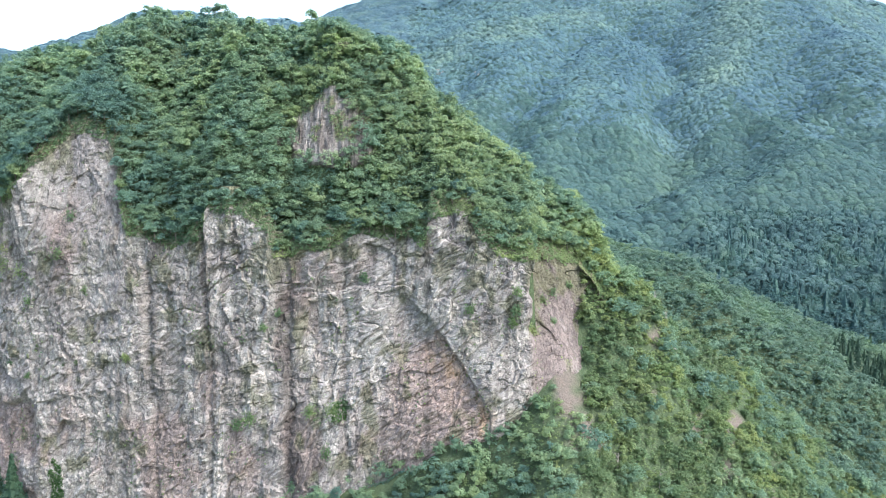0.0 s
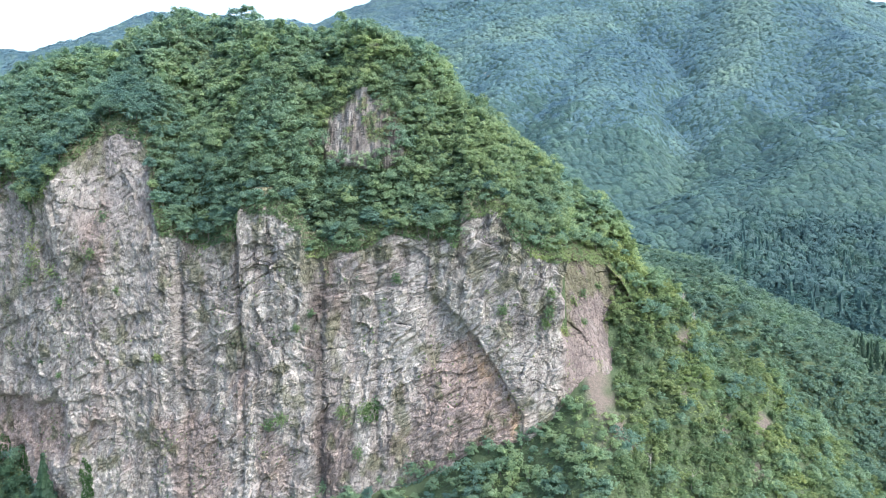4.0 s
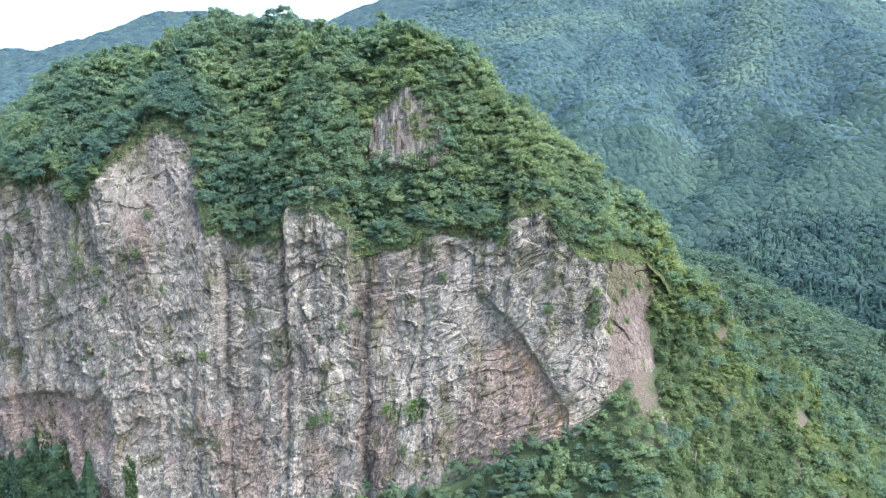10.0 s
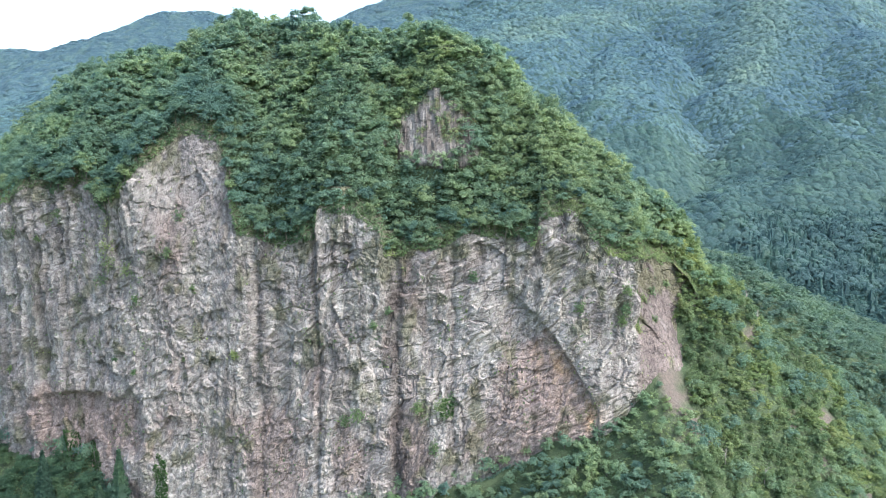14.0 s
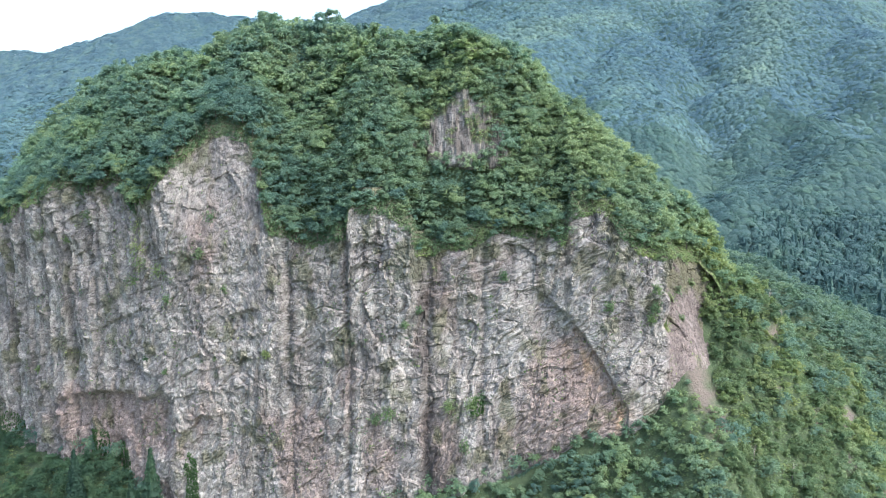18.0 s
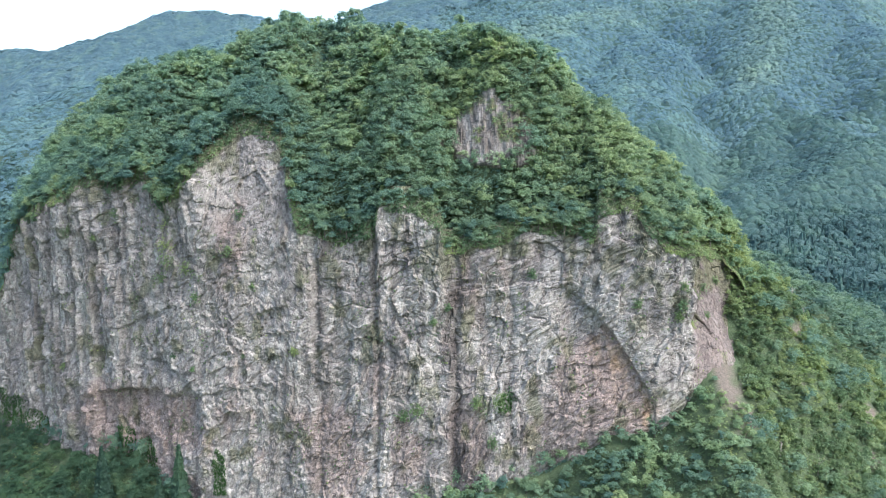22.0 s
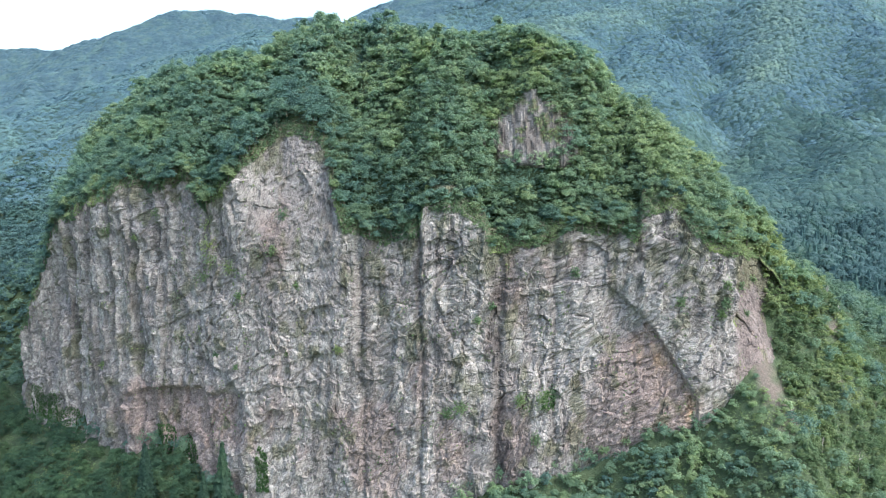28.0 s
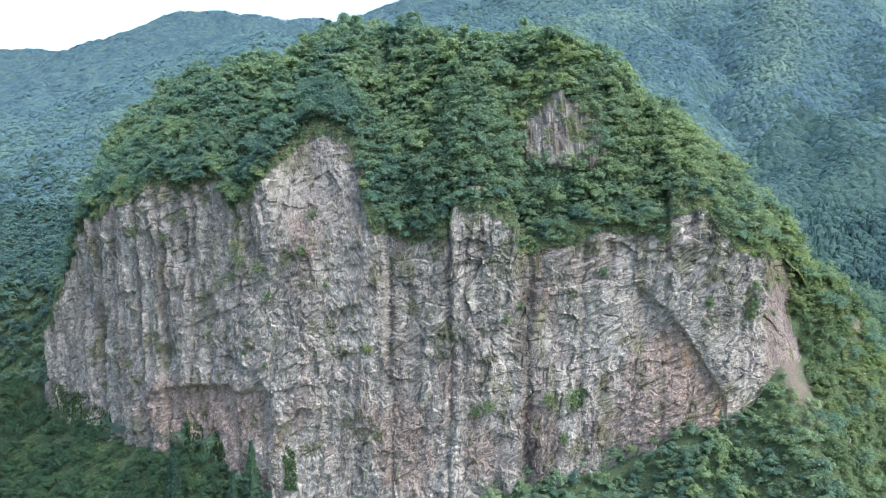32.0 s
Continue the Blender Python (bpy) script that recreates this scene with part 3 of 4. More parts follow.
def stains(s, z, x, tone):
    n1, n2 = fbm(s / 11, z / 16, octaves=4, salt=51), fbm(s / 3.5, z / 9, octaves=3, salt=52)
    wob = 1.2 * vnoise(z / 9, s * 0, s * 0, 53)
    pink = 0.7 * blob(x, z, -135, 84, 13, 34) + 1.45 * blob(x, z, -178, 6, 36, 15) + 0.95 * blob(x, z, -99, -2, 12, 20) \
        + 0.9 * blob(x, z, -68, 3, 8, 10) + 1.9 * blob(x, z, 2, 34, 15, 22) * step(-1, 2, arch_side(x, z)) + 0.9 * blob(x, z, -8, 14, 14, 12) \
        + 0.85 * step(25, 33, x + 1.5 * wob) + 0.6 * blob(x, z, -49, 30, 9, 45) + 0.3 * blob(x, z, -190, 85, 14, 26) + 0.35 * blob(x, z, -88, 30, 12, 20) + 0.3 * blob(x, z, -130, 20, 16, 20)
    pink = np.clip(step(0.25, 0.75, pink + 0.34 * n1 + 0.2 * n2 + 0.06 - 0.16 * (1 - step(-120, -70, x))), 0, 1)
    hollow = step(-216, -202, x) * (1 - step(-156, -150, x)) * (1 - step(15, 25, z + 1.5 * n1 + 7 * (1 - step(-214, -196, x))))
    pink = np.maximum(pink, hollow * (0.85 + 0.25 * n2))
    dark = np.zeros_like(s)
    # water streaks; bands on chimneys paint in groove shade, at -81 a shaded edge
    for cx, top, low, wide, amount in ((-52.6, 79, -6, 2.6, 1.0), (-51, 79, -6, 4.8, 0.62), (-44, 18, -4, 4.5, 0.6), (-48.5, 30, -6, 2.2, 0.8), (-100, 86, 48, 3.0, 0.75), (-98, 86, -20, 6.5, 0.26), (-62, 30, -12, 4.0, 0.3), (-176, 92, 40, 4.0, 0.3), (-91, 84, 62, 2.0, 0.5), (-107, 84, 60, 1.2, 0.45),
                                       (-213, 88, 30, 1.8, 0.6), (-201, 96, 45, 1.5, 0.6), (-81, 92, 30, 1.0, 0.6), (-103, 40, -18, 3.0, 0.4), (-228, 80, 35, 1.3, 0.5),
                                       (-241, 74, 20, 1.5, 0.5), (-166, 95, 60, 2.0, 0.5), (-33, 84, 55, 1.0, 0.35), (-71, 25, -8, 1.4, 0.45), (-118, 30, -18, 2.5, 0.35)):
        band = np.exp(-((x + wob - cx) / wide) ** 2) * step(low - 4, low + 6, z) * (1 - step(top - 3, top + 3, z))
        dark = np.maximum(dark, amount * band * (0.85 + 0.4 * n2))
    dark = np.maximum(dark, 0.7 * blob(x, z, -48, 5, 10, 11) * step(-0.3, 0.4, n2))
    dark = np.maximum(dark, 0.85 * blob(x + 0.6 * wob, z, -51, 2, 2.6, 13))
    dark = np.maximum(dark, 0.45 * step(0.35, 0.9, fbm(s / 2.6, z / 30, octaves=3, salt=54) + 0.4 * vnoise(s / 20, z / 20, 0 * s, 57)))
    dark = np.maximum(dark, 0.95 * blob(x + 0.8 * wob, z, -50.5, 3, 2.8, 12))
    # the hollow a little darker
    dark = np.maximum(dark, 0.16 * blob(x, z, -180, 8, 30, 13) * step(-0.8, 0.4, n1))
    # the leaning peak darkened in colour to offset the extra sky light on it
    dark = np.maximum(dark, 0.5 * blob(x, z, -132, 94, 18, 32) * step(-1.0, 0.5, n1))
    # the side face darker as a whole, most in a patch low down
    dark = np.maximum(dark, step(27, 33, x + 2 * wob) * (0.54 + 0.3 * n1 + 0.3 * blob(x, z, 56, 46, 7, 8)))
    rim = np.interp(x, RIM_X, RIM_Z)
    moss = 0.85 * step(-1.0, 0.8, z - rim + 0.8 * n2) + 0.6 * step(0.35, 0.85, fbm(s / 6, z / 8, octaves=4, salt=55) + 0.5 * step(-14, 0, z - rim) + 0.35 * blob(x, z, -69, 55, 8, 25) + 0.4 * blob(x, z, -30, 20, 10, 12) + 0.4 * blob(x, z, 16, 62, 5, 16) + 0.75 * step(22, 30, x) * step(56, 72, z + 0.15 * (x - 40)) + 0.4 * blob(x, z, 38, 56, 4, 9) + 0.45 * blob(x, z, 22, 50, 4, 26) + 0.3 * blob(x, z, 10, 72, 14, 10) - 0.1)
    rust = 0.85 * np.exp(-((arch_side(x, z) - 9 - 4 * n2) / 7.5) ** 2) * step(-10, -2, x) * (1 - step(14, 18, x)) * step(-0.7, 0.5, n2) + 0.5 * blob(x, z, -66, -2, 6, 6) * step(0, .5, n2) \
        + 0.5 * blob(x, z, 15, 25, 4, 4)
    return np.clip(np.stack([(0.75 + 0.22 * np.maximum(blob(x, z, 0, 36, 16, 24), hollow)) * pink, np.clip(dark, 0, 0.9), np.clip(moss, 0, 0.8), np.clip(rust, 0, 0.9)], -1), 0, 1)


def face_at(s, z, proud=0.0):
    x, y, nx, ny = foot(s)
    o, _, _ = bulge(s, z)
    rim = np.interp(x, RIM_X, RIM_Z)
    back = np.clip(z - rim, 0, 7)
    o = o + proud - 0.45 * back
    return np.stack([x + nx * o, y + ny * o, np.minimum(z, rim + 7)], -1), np.stack([nx, ny, 0 * nx], -1)


def s_of(x):
    return np.interp(x, FOOT_X, FOOT_S)


def pale(tone, x, z):
    """Bleached and lichen-whitened stretches of the rock."""
    out = step(0.35, 0.8, tone) + 2.4 * blob(x, z, -155, -6, 6, 6) + 1.5 * blob(x, z, -68, 66, 11, 24) + 0.9 * blob(x, z, -66, 25, 14, 20) + 0.9 * blob(x, z, -28, 45, 14, 24) + 0.8 * blob(x, z, 8, 62, 12, 18) + 0.7 * blob(x, z, -20, 15, 16, 14)
    # lowered round the peak and towards the left end, to darken them
    return np.clip(out - 0.9 * blob(x, z, -131, 92, 20, 40) - 0.5 * (1 - step(-175, -100, x)), 0, 2)


def rock_piece(name, xa, xb, parent, label, rows=270):
    sa, sb = s_of(xa), s_of(xb)
    cols = max(3, int(round((sb - sa) / 0.42)) + 1)
    s1 = np.linspace(sa, sb, cols)
    rim = np.interp(np.interp(s1, FOOT_S, FOOT_X), RIM_X, RIM_Z)
    rim = rim + 2.3 * vnoise(s1 / 3.0, 0 * s1, 0 * s1, 77) + 1.6 * vnoise(s1 / 8.0, 0 * s1, 0 * s1, 78)
    low = np.interp(np.interp(s1, FOOT_S, FOOT_X), BASE_X + [64], BASE_Z + [36]) - 12
    v = np.linspace(0, 1, rows)[:, None]
    z = low[None, :] + (rim + 7 - low)[None, :] * v
    s = np.broadcast_to(s1[None, :], z.shape)
    sf, zf = s.ravel(), z.ravel()
    pos, _ = face_at(sf, zf)
    x = np.interp(sf, FOOT_S, FOOT_X)
    _, tone, _ = bulge(sf, zf)
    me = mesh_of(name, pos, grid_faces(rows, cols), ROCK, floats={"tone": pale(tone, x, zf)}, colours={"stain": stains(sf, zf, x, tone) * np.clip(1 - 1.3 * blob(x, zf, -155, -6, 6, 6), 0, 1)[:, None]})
    return child(name, me, parent, label)


cliff = tagged(new("cliff"), "sheer grey and pink rock face streaked with dark water stains", "cliff", kind="structure")
for xa, xb, name, label in ((-318, -250, "rock_end", "receding grey end of the rock face"), (-250, -205, "rock_pillar", "grey fluted rock pillars"), (-205, -150, "rock_wall", "grey rock wall over a pink hollow"),
                            (-150, -110, "rock_peak", "pinkish rock buttress with a pointed top"), (-110, -81, "rock_recess", "dark-streaked recess in the rock"),
                            (-81, -55, "rock_buttress", "pale square-topped buttress"), (-55, -18, "rock_slab", "grey slab beside a dark water streak"),
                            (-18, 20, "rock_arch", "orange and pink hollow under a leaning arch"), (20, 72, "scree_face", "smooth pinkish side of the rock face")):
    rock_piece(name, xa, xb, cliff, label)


# ---- the ground ----
gx = spaced(((-4500, 0), (-1500, 300), (-1200, 40), (-700, 22), (-330, 10), (210, 3), (420, 10), (1000, 14), (1300, 40), (4500, 300)))
gy = spaced(((-2500, 0), (0, 250), (170, 20), (215, 5), (400, 3), (640, 9), (1650, 14), (2150, 22), (2400, 60), (4800, 300)))
X, Y = np.meshgrid(gx, gy)
Z = ground(X.ravel(), Y.ravel(), 5.0)


def bare(x, y, z):
    """Open soil on the slopes."""
    out = np.exp(-(((x - 41.5 - 0.55 * (35 - z)) / 4.5) ** 2)) * step(13, 20, z) * (1 - step(40, 46, z))
    for cx, cz, rx, rz in ((92, 14, 3.2, 6), (113, 9, 5, 5), (119, -13, 6, 3.5), (128, -6, 4, 3), (75, 26, 3, 4), (79, 44, 3, 3), (104, 0, 3, 3), (43, 31, 5, 8)):
        out = np.maximum(out, np.exp(-((x - cx) / rx) ** 2 - ((z - cz) / rz) ** 2))
    return np.where((x > 37) & (y < 305), out, 0)


soil = bare(X.ravel(), Y.ravel(), Z)
soil = 0.8 * step(0.1, 0.2, soil) * step(0.3, 0.75, soil + 0.6 * fbm(X.ravel() / 4, Y.ravel() / 4, octaves=3, salt=60))
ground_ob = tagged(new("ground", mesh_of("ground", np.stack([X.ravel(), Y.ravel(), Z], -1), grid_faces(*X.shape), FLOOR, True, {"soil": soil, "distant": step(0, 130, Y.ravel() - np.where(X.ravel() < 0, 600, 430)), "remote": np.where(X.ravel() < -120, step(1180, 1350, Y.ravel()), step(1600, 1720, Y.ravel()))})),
                   "dark forest floor with patches of bare pinkish soil", "ground", kind="structure")


# ---- trees ----
def clumps(centres, normals, sizes, rng, leaves=3, droop=0.3):
    """Leaf sprays: each a small star of separate blades round a centre."""
    n = len(centres)
    up = normals / np.linalg.norm(normals, axis=1, keepdims=True)
    ref = rng.normal(size=(n, 3))
    u = np.cross(up, ref)
    u /= np.linalg.norm(u, axis=1, keepdims=True)
    v = np.cross(up, u)
    verts = np.empty((n, 1 + 2 * leaves, 3))
    verts[:, 0] = centres + up * (sizes * 0.18)[:, None]
    for k in range(leaves):
        for j, off in enumerate((-0.55, 0.55)):
            ang = 2 * np.pi * k / leaves + off + rng.normal(0, 0.12, n)
            rad = sizes * rng.uniform(0.75, 1.2, n)
            verts[:, 1 + 2 * k + j] = centres + u * (np.cos(ang) * rad)[:, None] + v * (np.sin(ang) * rad)[:, None] - up * (rad * droop * rng.uniform(0.3, 1.6, n))[:, None]
    one = np.array([[0, 1 + 2 * k, 2 + 2 * k] for k in range(leaves)])
    faces = (one[None] + (np.arange(n) * (1 + 2 * leaves))[:, None, None]).reshape(-1, 3)
    return verts.reshape(-1, 3), faces


def crown(rng, radius, height, trunk, pads, per_pad, spray):
    """Leaf sprays in flat layered pads over a rounded crown whose top stands at height + trunk."""
    th = rng.uniform(0, 2 * np.pi, pads)
    q = rng.uniform(-0.25, 1.0, pads)
    wide = np.sqrt(np.clip(1 - np.maximum(q, 0) ** 2 * 0.95, 0.05, 1)) * rng.uniform(0.55, 1.0, pads)
    c = np.stack([np.cos(th) * wide * radius, np.sin(th) * wide * radius, trunk + height * (0.40 + 0.58 * q)], -1)
    outward = np.stack([np.cos(th) * wide, np.sin(th) * wide, 0 * q], -1)
    centres = np.repeat(c, per_pad, 0) + rng.normal(0, 1, (pads * per_pad, 3)) * radius * np.array([0.20, 0.20, 0.10])
    r = np.linalg.norm(centres[:, :2] - np.repeat(c[:, :2], per_pad, 0), axis=1)
    centres[:, 2] -= 0.25 * r
    normals = np.repeat(outward, per_pad, 0) * 0.55 + rng.normal(0, 0.35, (pads * per_pad, 3)) + np.array([0, 0, 0.9])
    v, f = clumps(centres, normals, spray * rng.uniform(0.7, 1.3, pads * per_pad), rng)
    v2, f2 = dome_shape(rng, radius * 0.38, height * 0.24, 6, 2)
    v2[:, 2] += trunk + 0.22 * height
    return np.concatenate([v, v2]), np.concatenate([f, f2 + len(v)])


def dome_shape(rng, radius, height, sides, rings):
    """A lumpy closed-topped crown of triangles."""
    verts, faces = [], []
    for i in range(rings):
        a = -0.55 + (i + 0.1) / rings * (math.pi / 2 + 0.55)
        for k in range(sides):
            th = 2 * math.pi * (k + 0.5 * (i % 2)) / sides
            q = rng.uniform(0.78, 1.18)
            verts.append((math.cos(th) * radius * math.cos(a) * q, math.sin(th) * radius * math.cos(a) * q, height * math.sin(a) * rng.uniform(0.85, 1.12)))
    verts.append((rng.normal(0, 0.1) * radius, rng.normal(0, 0.1) * radius, height * rng.uniform(0.9, 1.05)))
    for i in range(rings - 1):
        for k in range(sides):
            a, b = i * sides + k, i * sides + (k + 1) % sides
            faces += [(a, b, b + sides), (a, b + sides, a + sides)]
    top = len(verts) - 1
    faces += [((rings - 1) * sides + k, (rings - 1) * sides + (k + 1) % sides, top) for k in range(sides)]
    return np.array(verts, float), np.array(faces)


def spire_shape(rng, radius, height, sides, tiers):
    """A cedar as overlapping ragged skirts."""
    verts, faces = [], []
    for i in range(tiers):
        f0, f1 = i / tiers, min(1, (i + 1.7) / tiers)
        base = len(verts)
        turn = rng.uniform(0, 1)
        for k in range(sides):
            th = 2 * math.pi * (k + turn) / sides
            q = radius * (1 - f0) ** 0.8 * (1.15 if k % 2 else 0.75) * rng.uniform(0.85, 1.15) + 0.1
            verts.append((math.cos(th) * q, math.sin(th) * q, height * f0 - 0.12 * q + rng.normal(0, 0.15)))
        verts.append((0, 0, height * f1))
        faces += [(base + k, base + (k + 1) % sides, base + sides) for k in range(sides)]
    return np.array(verts, float), np.array(faces)


def conifer_crown(rng, radius, height, trunk, tiers, per_tier, spray):
    cs, ns = [], []
    for i in range(tiers):
        f = i / tiers
        r = radius * (1 - f) ** 0.85
        count = max(3, int(per_tier * (0.35 + 0.65 * (1 - f))))
        th = rng.uniform(0, 2 * np.pi, count)
        rr = r * rng.uniform(0.35, 1.0, count)
        cs.append(np.stack([np.cos(th) * rr, np.sin(th) * rr, trunk + height * (0.06 + 0.92 * f) - 0.25 * rr + rng.normal(0, 0.15, count)], -1))
        ns.append(np.stack([np.cos(th) * 0.9, np.sin(th) * 0.9, 0 * th + 0.75], -1) + rng.normal(0, 0.2, (count, 3)))
    return clumps(np.concatenate(cs), np.concatenate(ns), spray * rng.uniform(0.7, 1.2, sum(map(len, cs))), rng, droop=0.45)


def limb_mesh(name, points, radii, mat, sides=6):
    """A tapered branch through points."""
    verts, faces = [], []
    for p, r in zip(points, radii):
        for k in range(sides):
            a = 2 * math.pi * k / sides
            verts.append((p[0] + r * math.cos(a), p[1] + r * math.sin(a), p[2] + 0.3 * r * math.sin(a * 2)))
    for i in range(len(points) - 1):
        for k in range(sides):
            a, b = i * sides + k, i * sides + (k + 1) % sides
            faces.append((a, b, b + sides, a + sides))
    return mesh_of(name, verts, faces, mat, True)


def broadleaf(seed, mat=LEAF, label="", name="broadleaf_tree", size=1.0):
    rng = np.random.default_rng(seed)
    radius, height, trunk = rng.uniform(2.7, 3.7) * size, rng.uniform(4.2, 5.8) * size, rng.uniform(1.0, 2.0) * size
    tree = tagged(new(name), label, "tree")
    bend = rng.normal(0, 0.25, 2)
    child("trunk", limb_mesh("trunk", [(0, 0, -1.5), (bend[0] * 0.4, bend[1] * 0.4, trunk), (bend[0], bend[1], trunk + height * 0.75)], (0.24 * size, 0.17 * size, 0.04), BARK), tree, "grey bark trunk")
    for k in range(3):
        a = 2.1 * k + rng.uniform(0, 1)
        r = radius * 0.7
        child("limb", limb_mesh("limb", [(bend[0] * 0.4, bend[1] * 0.4, trunk * 0.9), (math.cos(a) * r * 0.5, math.sin(a) * r * 0.5, trunk + height * 0.28), (math.cos(a) * r, math.sin(a) * r, trunk + height * 0.5)],
                                (0.10, 0.07, 0.02), BARK, 5), tree)
    v, f = crown(rng, radius, height, trunk, 17, 19, 0.48 * size)
    child("crown", mesh_of("crown", v, f, mat, floats={"tint": np.zeros(len(v)), "single": np.ones(len(v))}), tree, "layered leafy crown")
    return tree


def scattered(n, xr, yr, gap, seed, keep):
    """Places on the ground at least about gap apart in space."""
    rng = np.random.default_rng(seed)
    x, y = rng.uniform(*xr, n), rng.uniform(*yr, n)
    z = ground(x, y)
    ok = keep(x, y, z)
    x, y, z = x[ok], y[ok], z[ok]
    taken, out = {}, []
    for p in zip(x, y, z):
        key = tuple(int(c // gap) for c in p)
        near = False
        for a in (-1, 0, 1):
            for b in (-1, 0, 1):
                for c in (-1, 0, 1):
                    for q in taken.get((key[0] + a, key[1] + b, key[2] + c), ()):
                        if (p[0] - q[0]) ** 2 + (p[1] - q[1]) ** 2 + (p[2] - q[2]) ** 2 < gap * gap:
                            near = True
        if not near:
            taken.setdefault(key, []).append(p)
            out.append(p)
    return np.array(out)


def forest(name, places, makers, mat, seed, label, category="forest", scale=(0.75, 1.25), smooth=False, light_trend=None):
    """Many plants joined into one mesh."""
    rng = np.random.default_rng(seed)
    pick = rng.integers(len(makers), size=len(places))
    vs, fs, ts, base = [], [], [], 0
    for k, (v, f) in enumerate(makers):
        p = places[pick == k]
        n = len(p)
        a, size = rng.uniform(0, 6.28, n), rng.uniform(*scale, n)
        ca, sa = (np.cos(a) * size)[:, None], (np.sin(a) * size)[:, None]
        w = np.stack([v[:, 0] * ca - v[:, 1] * sa, v[:, 0] * sa + v[:, 1] * ca, v[:, 2] * (size * rng.uniform(0.85, 1.15, n))[:, None]], -1) + p[:, None, :]
        vs.append(w.reshape(-1, 3))
        fs.append((f[None] + (np.arange(n) * len(v))[:, None, None]).reshape(-1, 3) + base)
        hue = 0.12 + 0.5 * rng.random(n) + 0.26 * (1 + vnoise(p[:, 0] / 24, p[:, 1] / 24, p[:, 2] / 24, seed)) - 0.08
        if light_trend is not None:
            hue = hue + np.interp(p[:, 0], *light_trend)
        ts.append(np.repeat(np.clip(hue, 0, 0.98), len(v)))
        base += n * len(v)
    ob = new(name, mesh_of(name, np.concatenate(vs), np.concatenate(fs), mat, smooth, {"tint": np.concatenate(ts)}))
    return tagged(ob, label, category, kind="stuff")


def planted(xr, yr, gap, seed, keep=None):
    """Jittered rows of places on the ground."""
    rng = np.random.default_rng(seed)
    x, y = np.meshgrid(np.arange(*xr, gap), np.arange(*yr, gap))
    x, y = (q.ravel() + rng.uniform(-0.48, 0.48, q.size) * gap for q in (x, y))
    ok = (x < 0.62 * y + 20) & (x > -0.62 * y - 110)
    x, y = x[ok], y[ok]
    z = ground(x, y)
    if keep is not None:
        ok = keep(x, y, z)
        x, y, z = x[ok], y[ok], z[ok]
    return np.stack([x, y, z], -1)


def behind(x, y):
    return y - np.interp(x, FOOT_X, FOOT_Y)


def scar(x, y, z):
    """Where bare rock breaks the forest of the dome."""
    a = ((x + 41) / (4 + 0.52 * np.clip(136 - z, 0, 26))) ** 2 + ((z - 121) / 13) ** 2 < 1
    b = ((x + 126) / 3) ** 2 + ((z - 139) / 2) ** 2 < 1
    return (a | b) & (behind(x, y) < 60)


# trees along the edge of the cliff
rng = np.random.default_rng(12)
models = [broadleaf(100 + i, label="green broadleaf tree rooted above the cliff") for i in range(7)]
made = 0


def set_tree(group, p, scale):
    global made
    m = pose(*p, rng.normal(0, 4), rng.normal(0, 4), rng.uniform(0, 360)) @ Matrix.Scale(scale, 4)
    model = group[made % len(group)]
    if made < len(group):
        model.matrix_basis = m
    else:
        copy_thing(model, m)
    made += 1


for row, (gap, outward) in enumerate(((2.7, 2.6), (3.4, 0.4))):
    for s0 in np.arange(s_of(-266), s_of(70), gap):
        s0 = s0 + rng.uniform(-0.8, 0.8)
        x0, y0, nx, ny = (float(q) for q in foot(np.array(s0)))
        bare_top = -141 < x0 < -116 or -4 < x0 < 10
        if bare_top and row == 0 and rng.random() < 0.5:
            continue
        inward = float(setback(np.array(x0))) - outward + rng.uniform(-1.2, 1.2) + 1.5 * bare_top
        set_tree(models, (x0 - nx * inward, y0 - ny * inward, float(np.interp(x0, RIM_X, RIM_Z)) + min(7, max(0, (inward + 1) / 0.45)) - 1.5), rng.uniform(0.7, 1.05) * (0.8 if bare_top else 1))

# dome
dome_places = scattered(25000, (-300, 70), (240, 400), 3.75, 3, lambda x, y, z: (behind(x, y) > setback(x) - 1.0) & (behind(x, y) < 48) & (x > -284) & ~scar(x, y, z))
order = np.argsort(behind(dome_places[:, 0], dome_places[:, 1]))
single = [i for i in order if -120 < dome_places[i, 0] < 30][:20]
for i in single:
    set_tree(models, dome_places[i], rng.uniform(0.8, 1.15))
for o in [o for o in scene.objects if o.name.startswith("broadleaf_tree")]:
    tagged(o, group="trees along the cliff edge")
rest = np.delete(dome_places, single, 0)
upper = behind(rest[:, 0], rest[:, 1]) > 34
top_places = scattered(20000, (-300, 68), (280, 450), 5.0, 23, lambda x, y, z: (behind(x, y) > 48) & (behind(x, y) < 120))
full = [crown(np.random.default_rng(200 + i), *RNG.uniform((2.9, 4.2, 0.8), (4.0, 6.0, 1.8)), 15, 15, 0.52) for i in range(10)]
back_crowns = [crown(np.random.default_rng(250 + i), *RNG.uniform((2.9, 4.2, 0.8), (4.0, 6.0, 1.8)), 11, 9, 0.85) for i in range(8)]
# tint rises to the right: the sunlit flank is painted into the leaves
forest("dome_forest", rest[~upper], full, LEAF, 5, "dense layered broadleaf forest covering the rounded hill", light_trend=((-260, -130, -80, 10), (-0.20, -0.14, 0.03, 0.42)))
forest("summit_forest", np.concatenate([top_places, rest[upper]]), back_crowns, LEAF, 25, "broadleaf forest on the flat top of the hill")



def undergrowth(name, n, xr, yr, keep, mat, seed, label, size):
    """Low leafy growth over the ground, evenly spread on steep and flat land alike."""
    rng = np.random.default_rng(seed)
